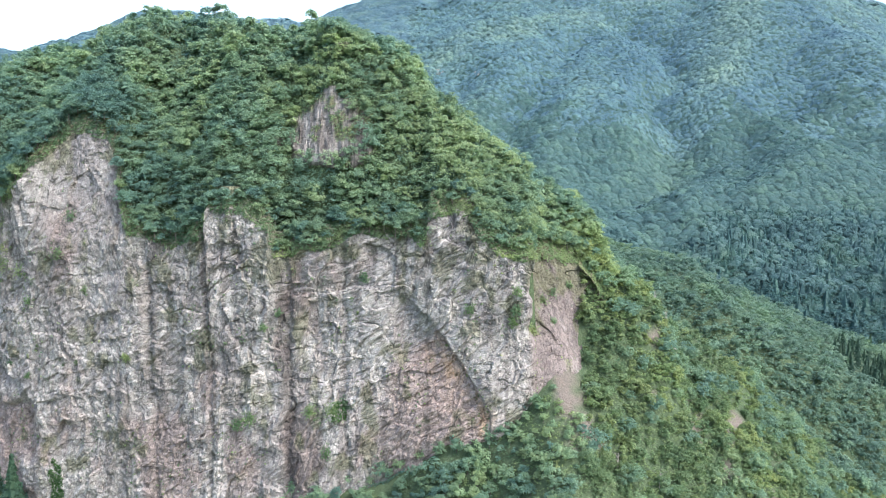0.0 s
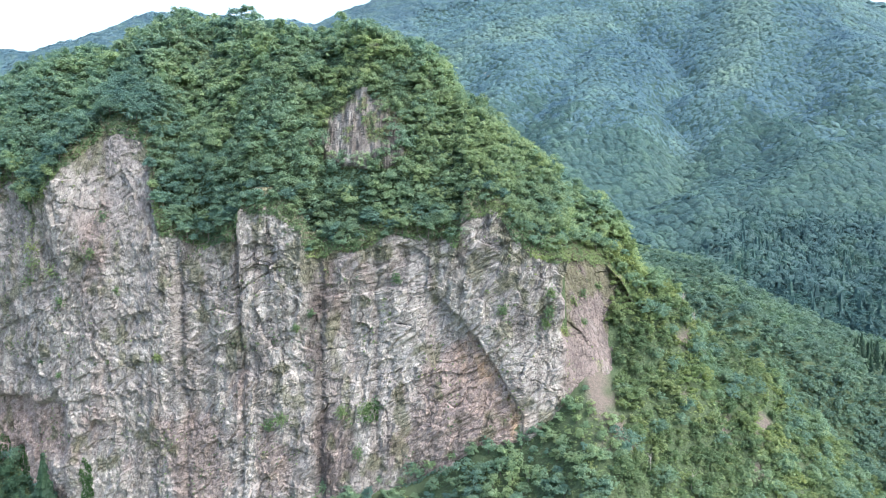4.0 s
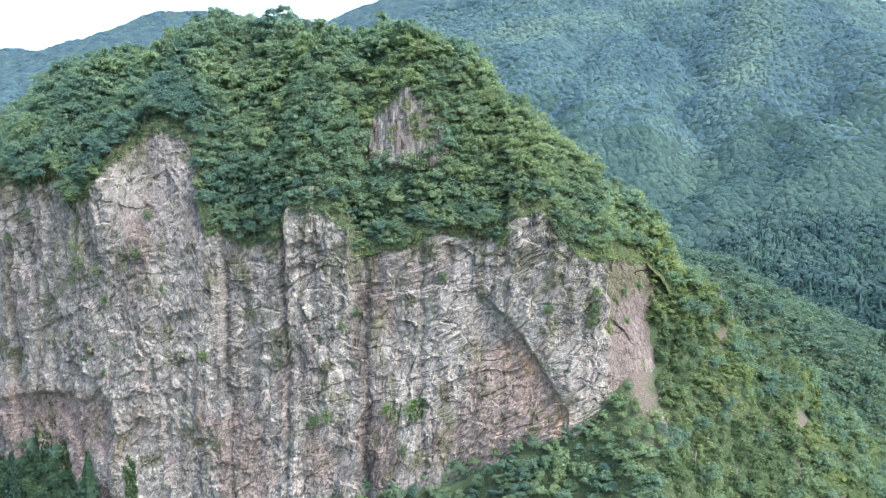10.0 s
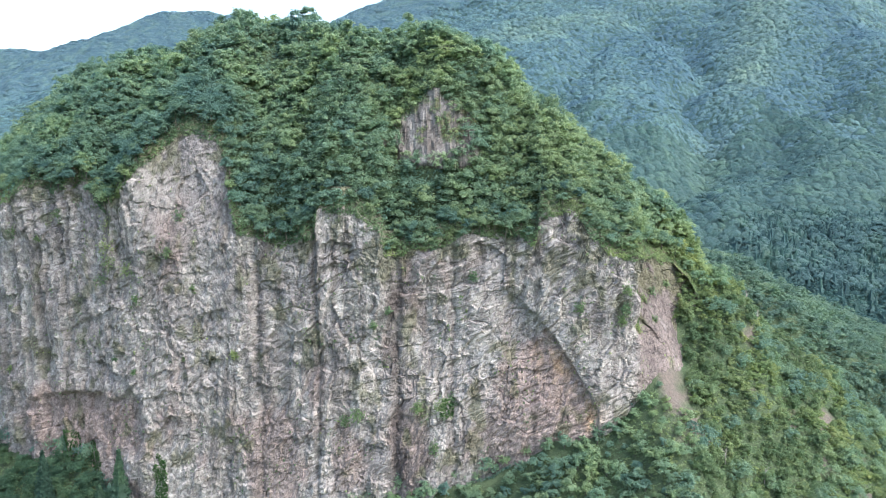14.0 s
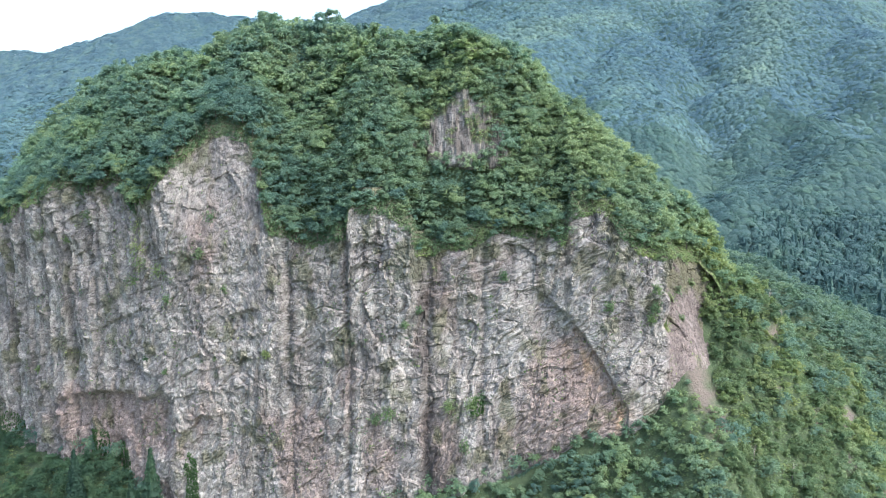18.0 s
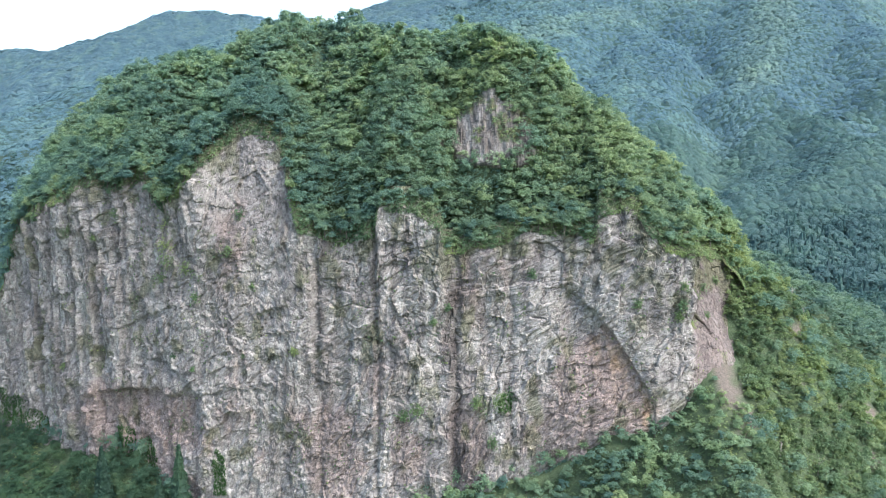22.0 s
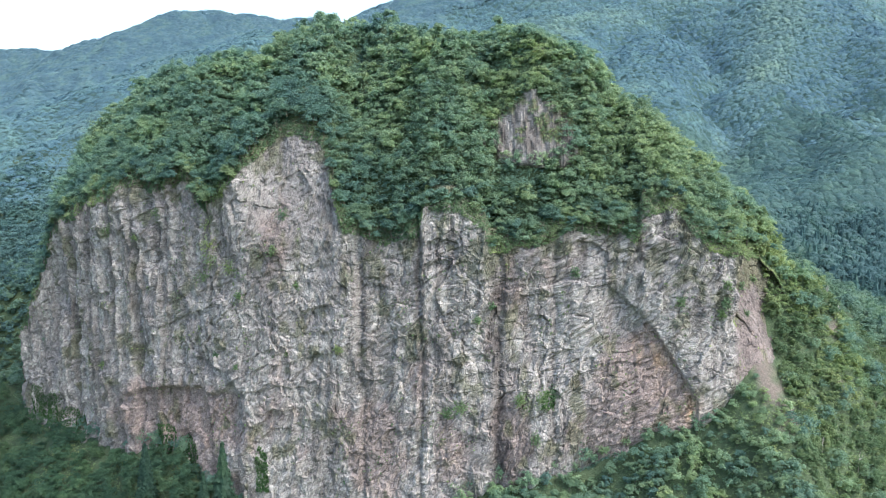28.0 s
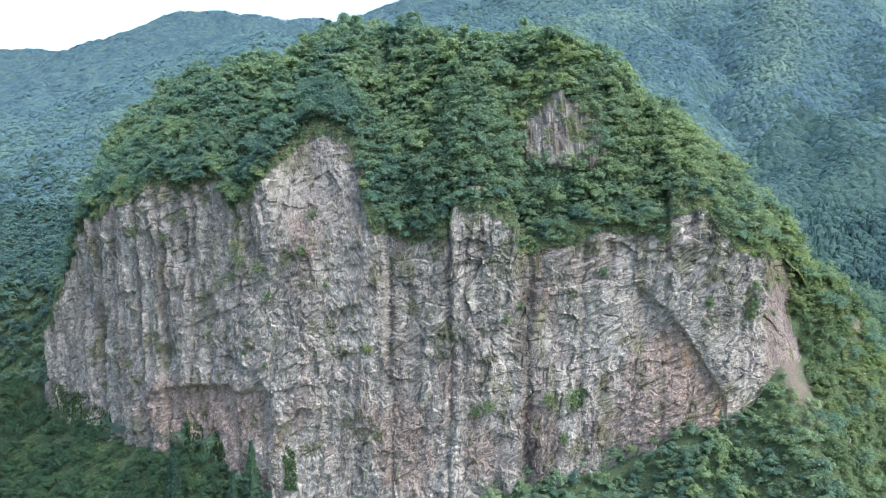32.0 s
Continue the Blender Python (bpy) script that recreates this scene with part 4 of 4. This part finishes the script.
    x, y = rng.uniform(*xr, n), rng.uniform(*yr, n)
    z = ground(x, y)
    gx, gy = ground(x + 0.8, y) - z, ground(x, y + 0.8) - z
    steep = np.minimum(np.hypot(gx, gy) / 0.8, 3.0)
    ok = keep(x, y, z) & (rng.random(n) < np.sqrt(1 + steep * steep) / 2.4)
    x, y, z, gx, gy = (q[ok] for q in (x, y, z, gx, gy))
    nrm = np.stack([-gx, -gy, np.full(len(x), 0.8)], -1)
    nrm /= np.linalg.norm(nrm, axis=1, keepdims=True)
    lift = rng.uniform(0.2, 1.7, len(x)) * size
    c = np.stack([x, y, z], -1) + nrm * lift[:, None]
    v, f = clumps(c, nrm * 0.6 + np.array([0, 0, 0.7]) + rng.normal(0, 0.35, nrm.shape), size * rng.uniform(0.65, 1.3, len(x)), rng)
    patch = np.clip(0.5 + 0.6 * vnoise(x / 6, y / 6, z / 6, seed) + rng.normal(0, 0.12, len(x)), 0, 0.98)
    ob = new(name, mesh_of(name, v, f, mat, floats={"tint": np.repeat(patch, 7)}))
    return tagged(ob, label, "undergrowth", kind="stuff")


undergrowth("dome_undergrowth", 270000, (-300, 72), (240, 385), lambda x, y, z: (behind(x, y) > setback(x) - 2) & (behind(x, y) < 95) & ~scar(x, y, z), LEAF, 41, "leafy undergrowth between the trees of the hill", 0.55)

# apron below the face and the spur
small = [crown(np.random.default_rng(300 + i), *RNG.uniform((1.9, 3.0, 0.4), (2.9, 4.6, 1.0)), 12, 11, 0.48) for i in range(10)]
bushes = [crown(np.random.default_rng(400 + i), *RNG.uniform((1.2, 1.6, 0.1), (2.0, 2.8, 0.4)), 7, 11, 0.40) for i in range(8)]


def low_land(x, y, z):
    d = behind(x, y)
    return (((d < -2.0) & (d > -48 - 40 * (x < -200)) & (x < 52)) | ((x > 50) & (y < 318))) & (z > 100 - 0.47 * y) & (bare(x, y, z) + 0.6 * vnoise(x / 2.4, y / 2.4, 0 * x, 61) < 0.55) & (((x - 43) / 5.5) ** 2 + ((y - 248) / 7) ** 2 > 1)


CEDARS = ((-157, 9, 34), (-164, 15, 27), (-190, 19, 26))      # x, distance from the rock, height
low_places = scattered(34000, (-335, 200), (190, 412), 3.0, 4, low_land)
for x0, dist, _ in CEDARS:
    y0 = float(np.interp(x0, FOOT_X, FOOT_Y)) - dist
    low_places = low_places[(np.abs(low_places[:, 0] - x0) > 3) | (np.abs(low_places[:, 1] - y0 + 2) > 5)]
near = (low_places[:, 0] > -45) & (low_places[:, 0] < 45)
deep = low_places[:, 0] < -45
apron_models = [broadleaf(500 + i, label="small green tree below the rock face", size=0.72) for i in range(4)]
made = 0
for p in low_places[near][:80]:
    set_tree(apron_models, p, rng.uniform(0.8, 1.2) * (0.7 if p[0] > 18 else 1))
# these trees take the leaf colour with shade put in
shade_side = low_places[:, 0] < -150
forest("foot_forest", np.delete(low_places[shade_side], np.s_[::3], 0), full, SHADED_LEAF, 26, "trees crowding the foot of the cliff, shade in their leaf colour", scale=(0.75, 1.2))
forest("apron_forest", np.concatenate([low_places[near][80:], low_places[deep & ~shade_side]]), small, LEAF, 6, "dense green trees along the foot of the cliff", scale=(0.85, 1.4))
spur_places = low_places[low_places[:, 0] >= 45]
spur_tall = spur_places[::5]
spur_places = np.delete(spur_places, np.s_[::5], 0)
forest("spur_tall_forest", spur_tall, full, LEAF, 27, "green layered trees standing among shrubs on the spur", scale=(0.7, 1.2))
forest("spur_forest", spur_places[::2], small, SHRUB_LEAF, 7, "light green small trees on the steep spur", scale=(0.8, 1.5))
forest("spur_thicket", np.concatenate([spur_places[1::2], scattered(12000, (45, 200), (195, 318), 2.6, 14, low_land)[::2]]), bushes, SHRUB_LEAF, 8, "light green shrubs on the steep spur")

undergrowth("slope_undergrowth", 200000, (-340, 200), (195, 412), lambda x, y, z: low_land(x, y, z) | ((x < -280) & (y < 412)), SHRUB_LEAF, 42, "leafy undergrowth on the lower slopes", 0.55)

# valley behind the spur
broad = [crown(np.random.default_rng(600 + i), *RNG.uniform((3.2, 4.5, 1.0), (4.4, 6.5, 2.0)), 10, 6, 1.0) for i in range(8)]
hill = [crown(np.random.default_rng(650 + i), *RNG.uniform((3.4, 4.5, 0.6), (4.6, 6.5, 1.4)), 9, 5, 1.25) for i in range(8)]
cedars = [spire_shape(np.random.default_rng(700 + i), 3.7, RNG.uniform(9.5, 13.5), 8, 6) for i in range(8)]
needled = []
for i in range(8):
    r = np.random.default_rng(740 + i)
    tall = RNG.uniform(10, 14)
    v, f = spire_shape(r, 2.2, tall * 0.96, 7, 5)
    v2, f2 = conifer_crown(r, 3.0, tall, 0.6, 9, 6, 0.8)
    needled.append((np.concatenate([v, v2]), np.concatenate([f, f2 + len(v)])))
mid_places = scattered(26000, (60, 500), (316, 700), 4.9, 9, lambda x, y, z: (behind(x, y) > 10) & (x > 62) & (y > 318))
hue = vnoise(mid_places[:, 0] / 30, mid_places[:, 1] / 30, mid_places[:, 0] * 0, 90)
conifer = (0.7 * hue + 0.75 * step(215, 260, mid_places[:, 0]) + 1.4 * step(510, 550, mid_places[:, 1])) > 0.75
beyond = conifer & (mid_places[:, 1] > 545)
conifer = conifer & ~beyond
forest("far_cedar_forest", mid_places[beyond], cedars[:2] + hill[:5], HAZED_NEEDLE, 16, "haze-tinted cedar plantation behind a lower ridge")
forest("valley_forest", mid_places[~conifer & ~beyond], broad, MID_LEAF, 10, "green broadleaf forest on a lower ridge")
forest("cedar_forest", mid_places[conifer], needled, NEEDLE, 11, "dark cedar plantation in the valley")
undergrowth("valley_undergrowth", 45000, (62, 350), (316, 560), lambda x, y, z: (behind(x, y) > 10), MID_LEAF, 43, "leafy undergrowth in the valley", 0.95)
left_places = scattered(22000, (-560, -255), (270, 480), 5.6, 13, lambda x, y, z: ((x < -318) | (behind(x, y) > 8)) & ((y > 405) | (x < -280)))
forest("hillside_forest", left_places, hill, MID_LEAF, 15, "green broadleaf forest beside the rock face")


# forests of the mountains; their leaf colours carry the haze
def canopy(name, n, across, deep, size, mat, seed, label, keep=None, wide=10.0, lumps=1.6):
    """A forest seen from far off: leaf sprays over rounded crowns, finer towards the near side."""
    rng = np.random.default_rng(seed)
    y = np.exp(rng.uniform(math.log(deep[0]), math.log(deep[1]), n))
    x = rng.uniform(*across, n) * y
    z = ground(x, y)
    if keep is not None:
        ok = keep(x, y, z)
        x, y, z = x[ok], y[ok], z[ok]
    d, dx, dy, r1, r2, _ = cells(x / wide, y / wide, seed)
    r = np.clip(d / (0.6 + 0.2 * r1), 0, 1)
    top = (0.15 + 0.7 * r1) * wide * 0.4 + 0.62 * wide * np.sqrt(1 - 0.98 * r * r)
    h = 9.0
    nrm = np.stack([-(ground(x + h, y) - ground(x - h, y)) / (2 * h), -(ground(x, y + h) - ground(x, y - h)) / (2 * h), np.ones(len(x))], -1)
    nrm = nrm + np.stack([dx, dy, 0 * dx], -1) * 0.95 * lumps + rng.normal(0, 0.06, nrm.shape)
    v, f = clumps(np.stack([x, y, z + top], -1), nrm, size * y / 1000 * rng.uniform(0.8, 1.4, len(x)), rng, droop=0.1)
    # relief shading put into the tint: crests lighter, gullies darker
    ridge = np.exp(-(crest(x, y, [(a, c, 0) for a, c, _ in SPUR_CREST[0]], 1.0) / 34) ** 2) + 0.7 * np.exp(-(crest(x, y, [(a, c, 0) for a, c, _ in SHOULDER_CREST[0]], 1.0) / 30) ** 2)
    gully_shade = np.exp(-(crest(x, y, *GULLY) / 50) ** 2) + 0.8 * np.exp(-(crest(x, y, *SIDE_GULLY) / 50) ** 2) + 0.6 * np.exp(-(crest(x, y, *LEFT_GULLY) / 40) ** 2)
    tint = np.clip(0.30 + 0.26 * r2 + 0.6 * ridge - 0.40 * gully_shade + 0.3 * vnoise(x / 70, y / 90, 0 * x, seed + 3) + rng.normal(0, 0.05, len(x)), 0, 0.98)
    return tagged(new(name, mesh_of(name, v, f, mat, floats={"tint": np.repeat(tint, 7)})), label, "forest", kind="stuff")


lower = planted((60, 600), (660, 860), 4.6, 31, lambda x, y, z: (z < 60) & (vnoise(x / 60, y / 60, 0 * x, 33) + 0.35 * vnoise(x / 14, y / 14, 0 * x, 35) > -0.45 + 1.3 * step(740, 860, y) + 0.9 * (1 - step(150, 260, x))))
forest("mountain_cedar_forest", lower, cedars[:3] + hill[:4], HAZED_NEEDLE, 34, "dark cedars on the lower mountain slope", scale=(0.7, 1.1))
def lower_half(x, y):
    return y + 90 * vnoise(x / 40, y / 40, 0 * x, 48) + 60 * vnoise(x / 9, y / 9, 0 * x, 49) < 1030


canopy("lower_mountain_forest", 108000, (-0.10, 0.63), (640, 1180), 2.0, HAZED_CANOPY, 32, "green broadleaf forest on the lower mountain slope", lambda x, y, z: (x > 60 - 0.25 * (y - 600)) & lower_half(x, y))
canopy("mountain_forest", 105000, (-0.10, 0.63), (880, 1680), 2.0, HAZED_LEAF, 32, "hazy blue-green broadleaf forest over a steep mountain", lambda x, y, z: (x > 60 - 0.25 * (y - 600)) & ~lower_half(x, y))
canopy("side_valley_forest", 62000, (-0.86, -0.16), (560, 1110), 2.4, HAZED_LEAF, 38, "haze-tinted blue-green forest on a valley side", wide=8.5, lumps=1.0)
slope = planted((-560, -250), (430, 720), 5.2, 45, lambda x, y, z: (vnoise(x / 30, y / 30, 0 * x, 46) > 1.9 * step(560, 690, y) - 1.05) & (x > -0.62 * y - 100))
forest("side_slope_forest", slope, hill, HAZED_CANOPY, 47, "green broadleaf forest on the near valley side")
canopy("far_mountain_forest", 44000, (-0.26, 0.66), (1600, 1960), 2.9, BLUE_HAZE_LEAF, 36, "forest on a far mountain, blue haze in its colour", wide=13.0, lumps=0.3)
canopy("blue_ridge_forest", 52000, (-0.72, -0.04), (1380, 2080), 3.6, BLUE_HAZE_LEAF, 40, "forest on a far ridge, pale blue haze in its colour", wide=12.0, lumps=0.3)


# ---- bare rock on the dome ----
def outcrop(name, cx, cz, rx, rz, label, seed):
    """A rough rock patch breaking through the forest on the steep dome."""
    xs, vs = np.linspace(-1, 1, int(rx * 4)), np.linspace(-1, 1, int(rz * 4))
    u, v = (q.ravel() for q in np.meshgrid(xs, vs))
    x, z = cx + u * rx, cz + v * rz
    s = s_of(x)
    lo, hi = np.zeros(len(x)), np.full(len(x), 110.0)      # depth at which the dome reaches each height
    for _ in range(22):
        m = (lo + hi) / 2
        up = ground(x, np.interp(x, FOOT_X, FOOT_Y) + m) > z
        hi, lo = np.where(up, m, hi), np.where(up, lo, m)
    d = hi
    d1, ex, ey, tone, q2, _ = cells(x / 1.6, z / 3.2, seed + 20)
    o = 1.0 * (1 - 2 * np.abs(vnoise(x / 2.4, z / 15, 0 * x, seed))) + 0.7 * (1 - 2 * np.abs(vnoise(x / 1.0, z / 6, 0 * x, seed + 9))) + 0.8 * (tone - 0.5) + 0.7 * (q2 - 0.5) * ex
    u = u / (0.48 + 0.52 * (0.5 - 0.5 * v))
    edge = np.clip(1.15 - u * u - v * v + 0.45 * fbm(u * 2.5, v * 2.5, octaves=3, salt=seed), -1.6, 0.5)
    out = -d + 3.2 * edge + 0.8 * o * step(-0.2, 0.3, edge)
    st = stains(s, z, x, tone)
    st[:, 0] = 0.06 + 0.25 * fbm(x / 5, z / 7, octaves=3, salt=seed + 1)
    st[:, 1] = np.clip(0.46 + 0.5 * fbm(x / 2, z / 7, octaves=3, salt=seed + 4), 0.05, 0.85)
    st[:, 2] = np.clip(0.10 + 0.8 * (1 - step(-0.1, 0.4, edge)) + 0.7 * step(0.0, 0.5, 0.4 * v + 0.35 * (x - cx) / rx + fbm(x / 4, z / 5, octaves=3, salt=seed + 2)), 0, 1)
    st[:, 3] = 0
    pos = np.stack([x, np.interp(x, FOOT_X, FOOT_Y) - out, z], -1)
    rows, cols = len(vs), len(xs)
    thing = tagged(new(name), label, "rock")
    count = 3 if rx > 8 else 1
    for k in range(count):
        a, e = k * (cols - 1) // count, (k + 1) * (cols - 1) // count + 1
        take = lambda q: q.reshape(rows, cols, -1)[:, a:e].reshape(rows * (e - a), -1)
        child("slab", mesh_of("slab", take(pos), grid_faces(rows, e - a), ROCK, floats={"tone": 0.0 * take(tone).ravel()}, colours={"stain": np.clip(take(st), 0, 1)}), thing)
    r = np.random.default_rng(seed)
    grown = pos[(st[:, 2] > 0.35) & (edge > -0.6) & (r.random(len(x)) < 0.4)]
    if len(grown):
        c = grown + np.array([0, -0.5, 0.3]) + r.normal(0, 0.4, grown.shape)
        q, f = clumps(c, np.array([0, -0.6, 0.9]) + r.normal(0, 0.3, c.shape), r.uniform(0.35, 0.75, len(c)), r)
        child("foliage", mesh_of("foliage", q, f, SHRUB_LEAF, floats={"tint": np.repeat(r.uniform(0, 0.9, len(c)), 7)}), thing, "shrubs growing on the rock")
    return thing


outcrop("rock_outcrop", -40.5, 122.5, 20, 14.5, "grey fluted rock outcrop showing through the forest", 3)
outcrop("rock_outcrop", -36, 153, 2.4, 1.6, "small pale bare rock near the hilltop", 5)
outcrop("rock_outcrop", -126, 140, 2.6, 1.5, "small grey ledge among the trees", 7)

# ---- plants on the face ----
SHRUBS = ((-150, 60, 1.6), (-133, 91, 2.0), (-163, 79, 3.2), (-162, 73, 2.8), (-165, 86, 3.0), (-154, 71, 2.4), (-166, 66, 2.2), (-213, 82, 2.4), (-188, 90, 2.2), (-135, 78, 1.8), (-127, 65, 1.0), (-111, 42, 1.5), (-131, 39, 1.2), (-161, 36, 1.0),
          (-152, 32, 1.0), (-66, 23, 2.5), (-71, 20, 1.8), (-37, 27, 2.5), (-33, 29, 2.0), (-45, 26, 2.0), (-39, 12, 2.0), (24, 69, 1.8), (24, 63, 2.0), (23, 59, 1.8), (36, 62, 1.6), (43, 62, 1.6),
          (35, 53, 2.0), (48, 64, 1.5), (56, 66, 1.4), (40, 70, 1.3), (44, 55, 1.1), (9, 63, 1.5), (-26, 72, 1.5), (-55, 60, 1.0), (-60, 55, 1.2), (-220, 23, 1.5), (-198, 80, 1.2))


def on_face(x, z, proud):
    p, nrm = face_at(np.atleast_1d(s_of(x)).astype(float), np.atleast_1d(float(z)), proud)
    return p[0], nrm[0]


for k, (x0, z0, size) in enumerate(SHRUBS):
    r = np.random.default_rng(800 + k)
    p, nrm = on_face(x0, z0, 0.1)
    shrub = tagged(new("shrub"), "low green shrub clinging to the rock face", "shrub", "shrubs on the rock face")
    shrub.location = p
    n = int(30 + 34 * size)
    c = r.normal(0, 1, (n, 3)) * size * np.array([0.55, 0.35, 0.6]) + nrm * size * 0.4 + np.array([0, 0, -0.1 * size])
    v, f = clumps(c, nrm * 0.7 + np.array([0, 0, 0.8]) + r.normal(0, 0.3, (n, 3)), 0.42 * r.uniform(0.7, 1.3, n), r)
    child("foliage", mesh_of("foliage", v, f, SHRUB_LEAF, floats={"tint": np.zeros(len(v)), "single": np.ones(len(v))}), shrub)
    child("stem", limb_mesh("stem", [tuple(-nrm * 0.6), tuple(nrm * 0.3 * size), tuple(nrm * 0.6 * size + np.array([0, 0, 0.5 * size]))], (0.09, 0.06, 0.02), BARK, 5), shrub)

# leafy growth on the brink of the cliff
r = np.random.default_rng(905)
n = 15000
ts = r.uniform(s_of(-282), s_of(72), n)
tz = np.interp(np.interp(ts, FOOT_S, FOOT_X), RIM_X, RIM_Z) + r.uniform(-1.2, 7.0, n) + 1.5 * vnoise(ts / 4, 0 * ts, 0 * ts, 79)
side = 1600          # down the free edges at both ends
ts = np.concatenate([ts, r.uniform(s_of(66), s_of(72), side)])
tz = np.concatenate([tz, r.uniform(40, 72, side)])
n = len(ts)
pos, nrm = face_at(ts, tz, 0.3)
v, f = clumps(pos, nrm * 0.5 + np.array([0, 0, 0.8]) + r.normal(0, 0.3, pos.shape), r.uniform(0.35, 0.75, n), r)
tagged(new("brink_growth", mesh_of("brink_growth", v, f, SHRUB_LEAF, floats={"tint": np.repeat(np.clip(0.4 + 0.5 * vnoise(ts / 5, tz / 5, 0 * ts, 80), 0, 0.98), 7)})), "leafy growth along the brink of the cliff", "undergrowth", kind="stuff")

# grass and fern tufts on ledges
r = np.random.default_rng(900)
ts, tz = r.uniform(s_of(-270), s_of(62), 9000), r.uniform(-10, 122, 9000)
tx = np.interp(ts, FOOT_S, FOOT_X)
keep = (tz < np.interp(tx, RIM_X, RIM_Z) - 0.5) & (tz > np.interp(tx, BASE_X + [64], BASE_Z + [36]))
dense = fbm(ts / 7, tz / 10, octaves=3, salt=55) + 0.6 * step(-13, 0, tz - np.interp(tx, RIM_X, RIM_Z)) + 0.35 * blob(tx, tz, 16, 60, 10, 18) + 0.3 * blob(tx, tz, -68, 55, 9, 28) + 0.35 * blob(tx, tz, -38, 22, 9, 9)
keep &= dense > 0.42
ts, tz = ts[keep], tz[keep]
pos, nrm = face_at(ts, tz, 0.15)
v, f = clumps(pos, nrm * 0.6 + np.array([0, 0, 0.8]) + r.normal(0, 0.3, pos.shape), r.uniform(0.22, 0.6, len(pos)), r, leaves=4, droop=0.6)
tagged(new("grass_tufts", mesh_of("grass_tufts", v, f, SHRUB_LEAF, floats={"tint": np.repeat(r.uniform(0, 0.98, len(pos)), 9)})), "grass and fern tufts on rock ledges", "grass", kind="stuff")


def ivy(cx, cz, rx, rz, seed):
    """A hanging curtain of ivy on the rock."""
    r = np.random.default_rng(seed)
    n = int(26 * rx * rz)
    x, z = cx + r.uniform(-1, 1, n) * rx, cz + rz - 2 * rz * r.beta(1.1, 0.9, n)
    ok = ((x - cx) / rx) ** 2 + np.clip((z - cz) / rz, 0, 1) ** 2 + 0.4 * vnoise(x / 1.5, 0 * x, 0 * x, seed) < 1
    x, z = x[ok], z[ok]
    p, nr = face_at(s_of(x), z, 0.35)
    v, f = clumps(p, nr + np.array([0, 0, 0.45]) + r.normal(0, 0.3, p.shape), r.uniform(0.3, 0.55, len(p)), r, droop=0.5)
    tagged(new("ivy", mesh_of("ivy", v, f, IVY, floats={"tint": np.repeat(r.uniform(0, 0.98, len(p)), 7)})), "deep green ivy hanging over the foot of the rock", "ivy", "ivy curtains")


for k, (cx, cz, rx, rz) in enumerate(((-268, -5, 6, 8), (-259, -7, 4, 9), (-246, -9, 8, 6), (-189, -5, 5.5, 7), (-178, -9, 5, 8), (-143, -8, 2.5, 9), (-35, 26, 2.4, 3.2))):
    ivy(cx, cz, rx, rz, 950 + k)

# lone cedars at the foot
for k, (x0, dist, tall) in enumerate(CEDARS):
    y0 = float(np.interp(x0, FOOT_X, FOOT_Y)) - dist
    z0 = float(ground(np.array([float(x0)]), np.array([y0]))[0])
    cedar = tagged(new("cedar_tree"), "dark pointed cedar standing at the foot of the cliff", "tree", "cedars at the cliff foot")
    cedar.location = (x0, y0, z0)
    v, f = conifer_crown(np.random.default_rng(980 + k), 0.21 * tall, tall, 0.8, 36, 30, 0.85)
    core, cf = spire_shape(np.random.default_rng(990 + k), 0.17 * tall, tall * 0.97, 12, 12)
    f = np.concatenate([f, cf + len(v)])
    v = np.concatenate([v, core])
    child("crown", mesh_of("crown", v, f, NEEDLE, floats={"tint": np.zeros(len(v)), "single": np.ones(len(v))}), cedar, "dense needle crown")
    child("trunk", limb_mesh("trunk", [(0, 0, -1), (0, 0, tall * 0.5), (0, 0, tall * 0.97)], (0.28, 0.17, 0.03), BARK), cedar)

# bare dead trees on the spur and the dome
for k, (x0, y0, tall) in enumerate(((86, 289, 7.5), (82, 291, 6.5), (90, 287, 5.5), (57, 239, 6), (72, 243, 5))):
    r = np.random.default_rng(1000 + k)
    z0 = float(ground(np.array([float(x0)]), np.array([float(y0)]))[0])
    snag = tagged(new("dead_tree"), "bare grey dead tree with spreading branches", "tree", "dead trees")
    snag.location = (x0, y0, z0)
    child("trunk", limb_mesh("trunk", [(0, 0, -1), (0.1, 0, tall * 0.45), (0.3, 0.1, tall)], (0.16, 0.11, 0.03), DEAD), snag)
    for j in range(14):
        a, h, ln = r.uniform(0, 6.28), tall * r.uniform(0.35, 0.95), r.uniform(1.2, 2.8)
        child("branch", limb_mesh("branch", [(0.1, 0, h), (math.cos(a) * ln * 0.5, math.sin(a) * ln * 0.5, h + 0.5 * ln), (math.cos(a) * ln, math.sin(a) * ln, h + 0.75 * ln)], (0.06, 0.04, 0.015), DEAD, 4), snag)

# pale rock walls on the far mountain
for k, (x0, y0, wide, tall) in enumerate(((-1, 1228, 8, 14), (59, 1196, 9, 8))):
    u, v = (q.ravel() for q in np.meshgrid(np.linspace(-1, 1, 24), np.linspace(-1, 1, 24)))
    z0 = float(ground(np.array([float(x0)]), np.array([float(y0)]))[0]) - 4
    dep = 3 * fbm(u * 3, v * 2, octaves=3, salt=70 + k) + 9 * (u * u + v * v) ** 1.5
    me = mesh_of("far_rock", np.stack([x0 + u * wide, y0 - 3 + dep, z0 + v * tall], -1), grid_faces(24, 24), ROCK,
                 floats={"tone": np.full(576, 1.4)}, colours={"stain": np.tile(np.array([0.15, 0.0, 0.0, 0.12]), (576, 1))})
    tagged(new("far_rock", me), "pale bare rock wall in the mountain forest", "rock", kind="structure")
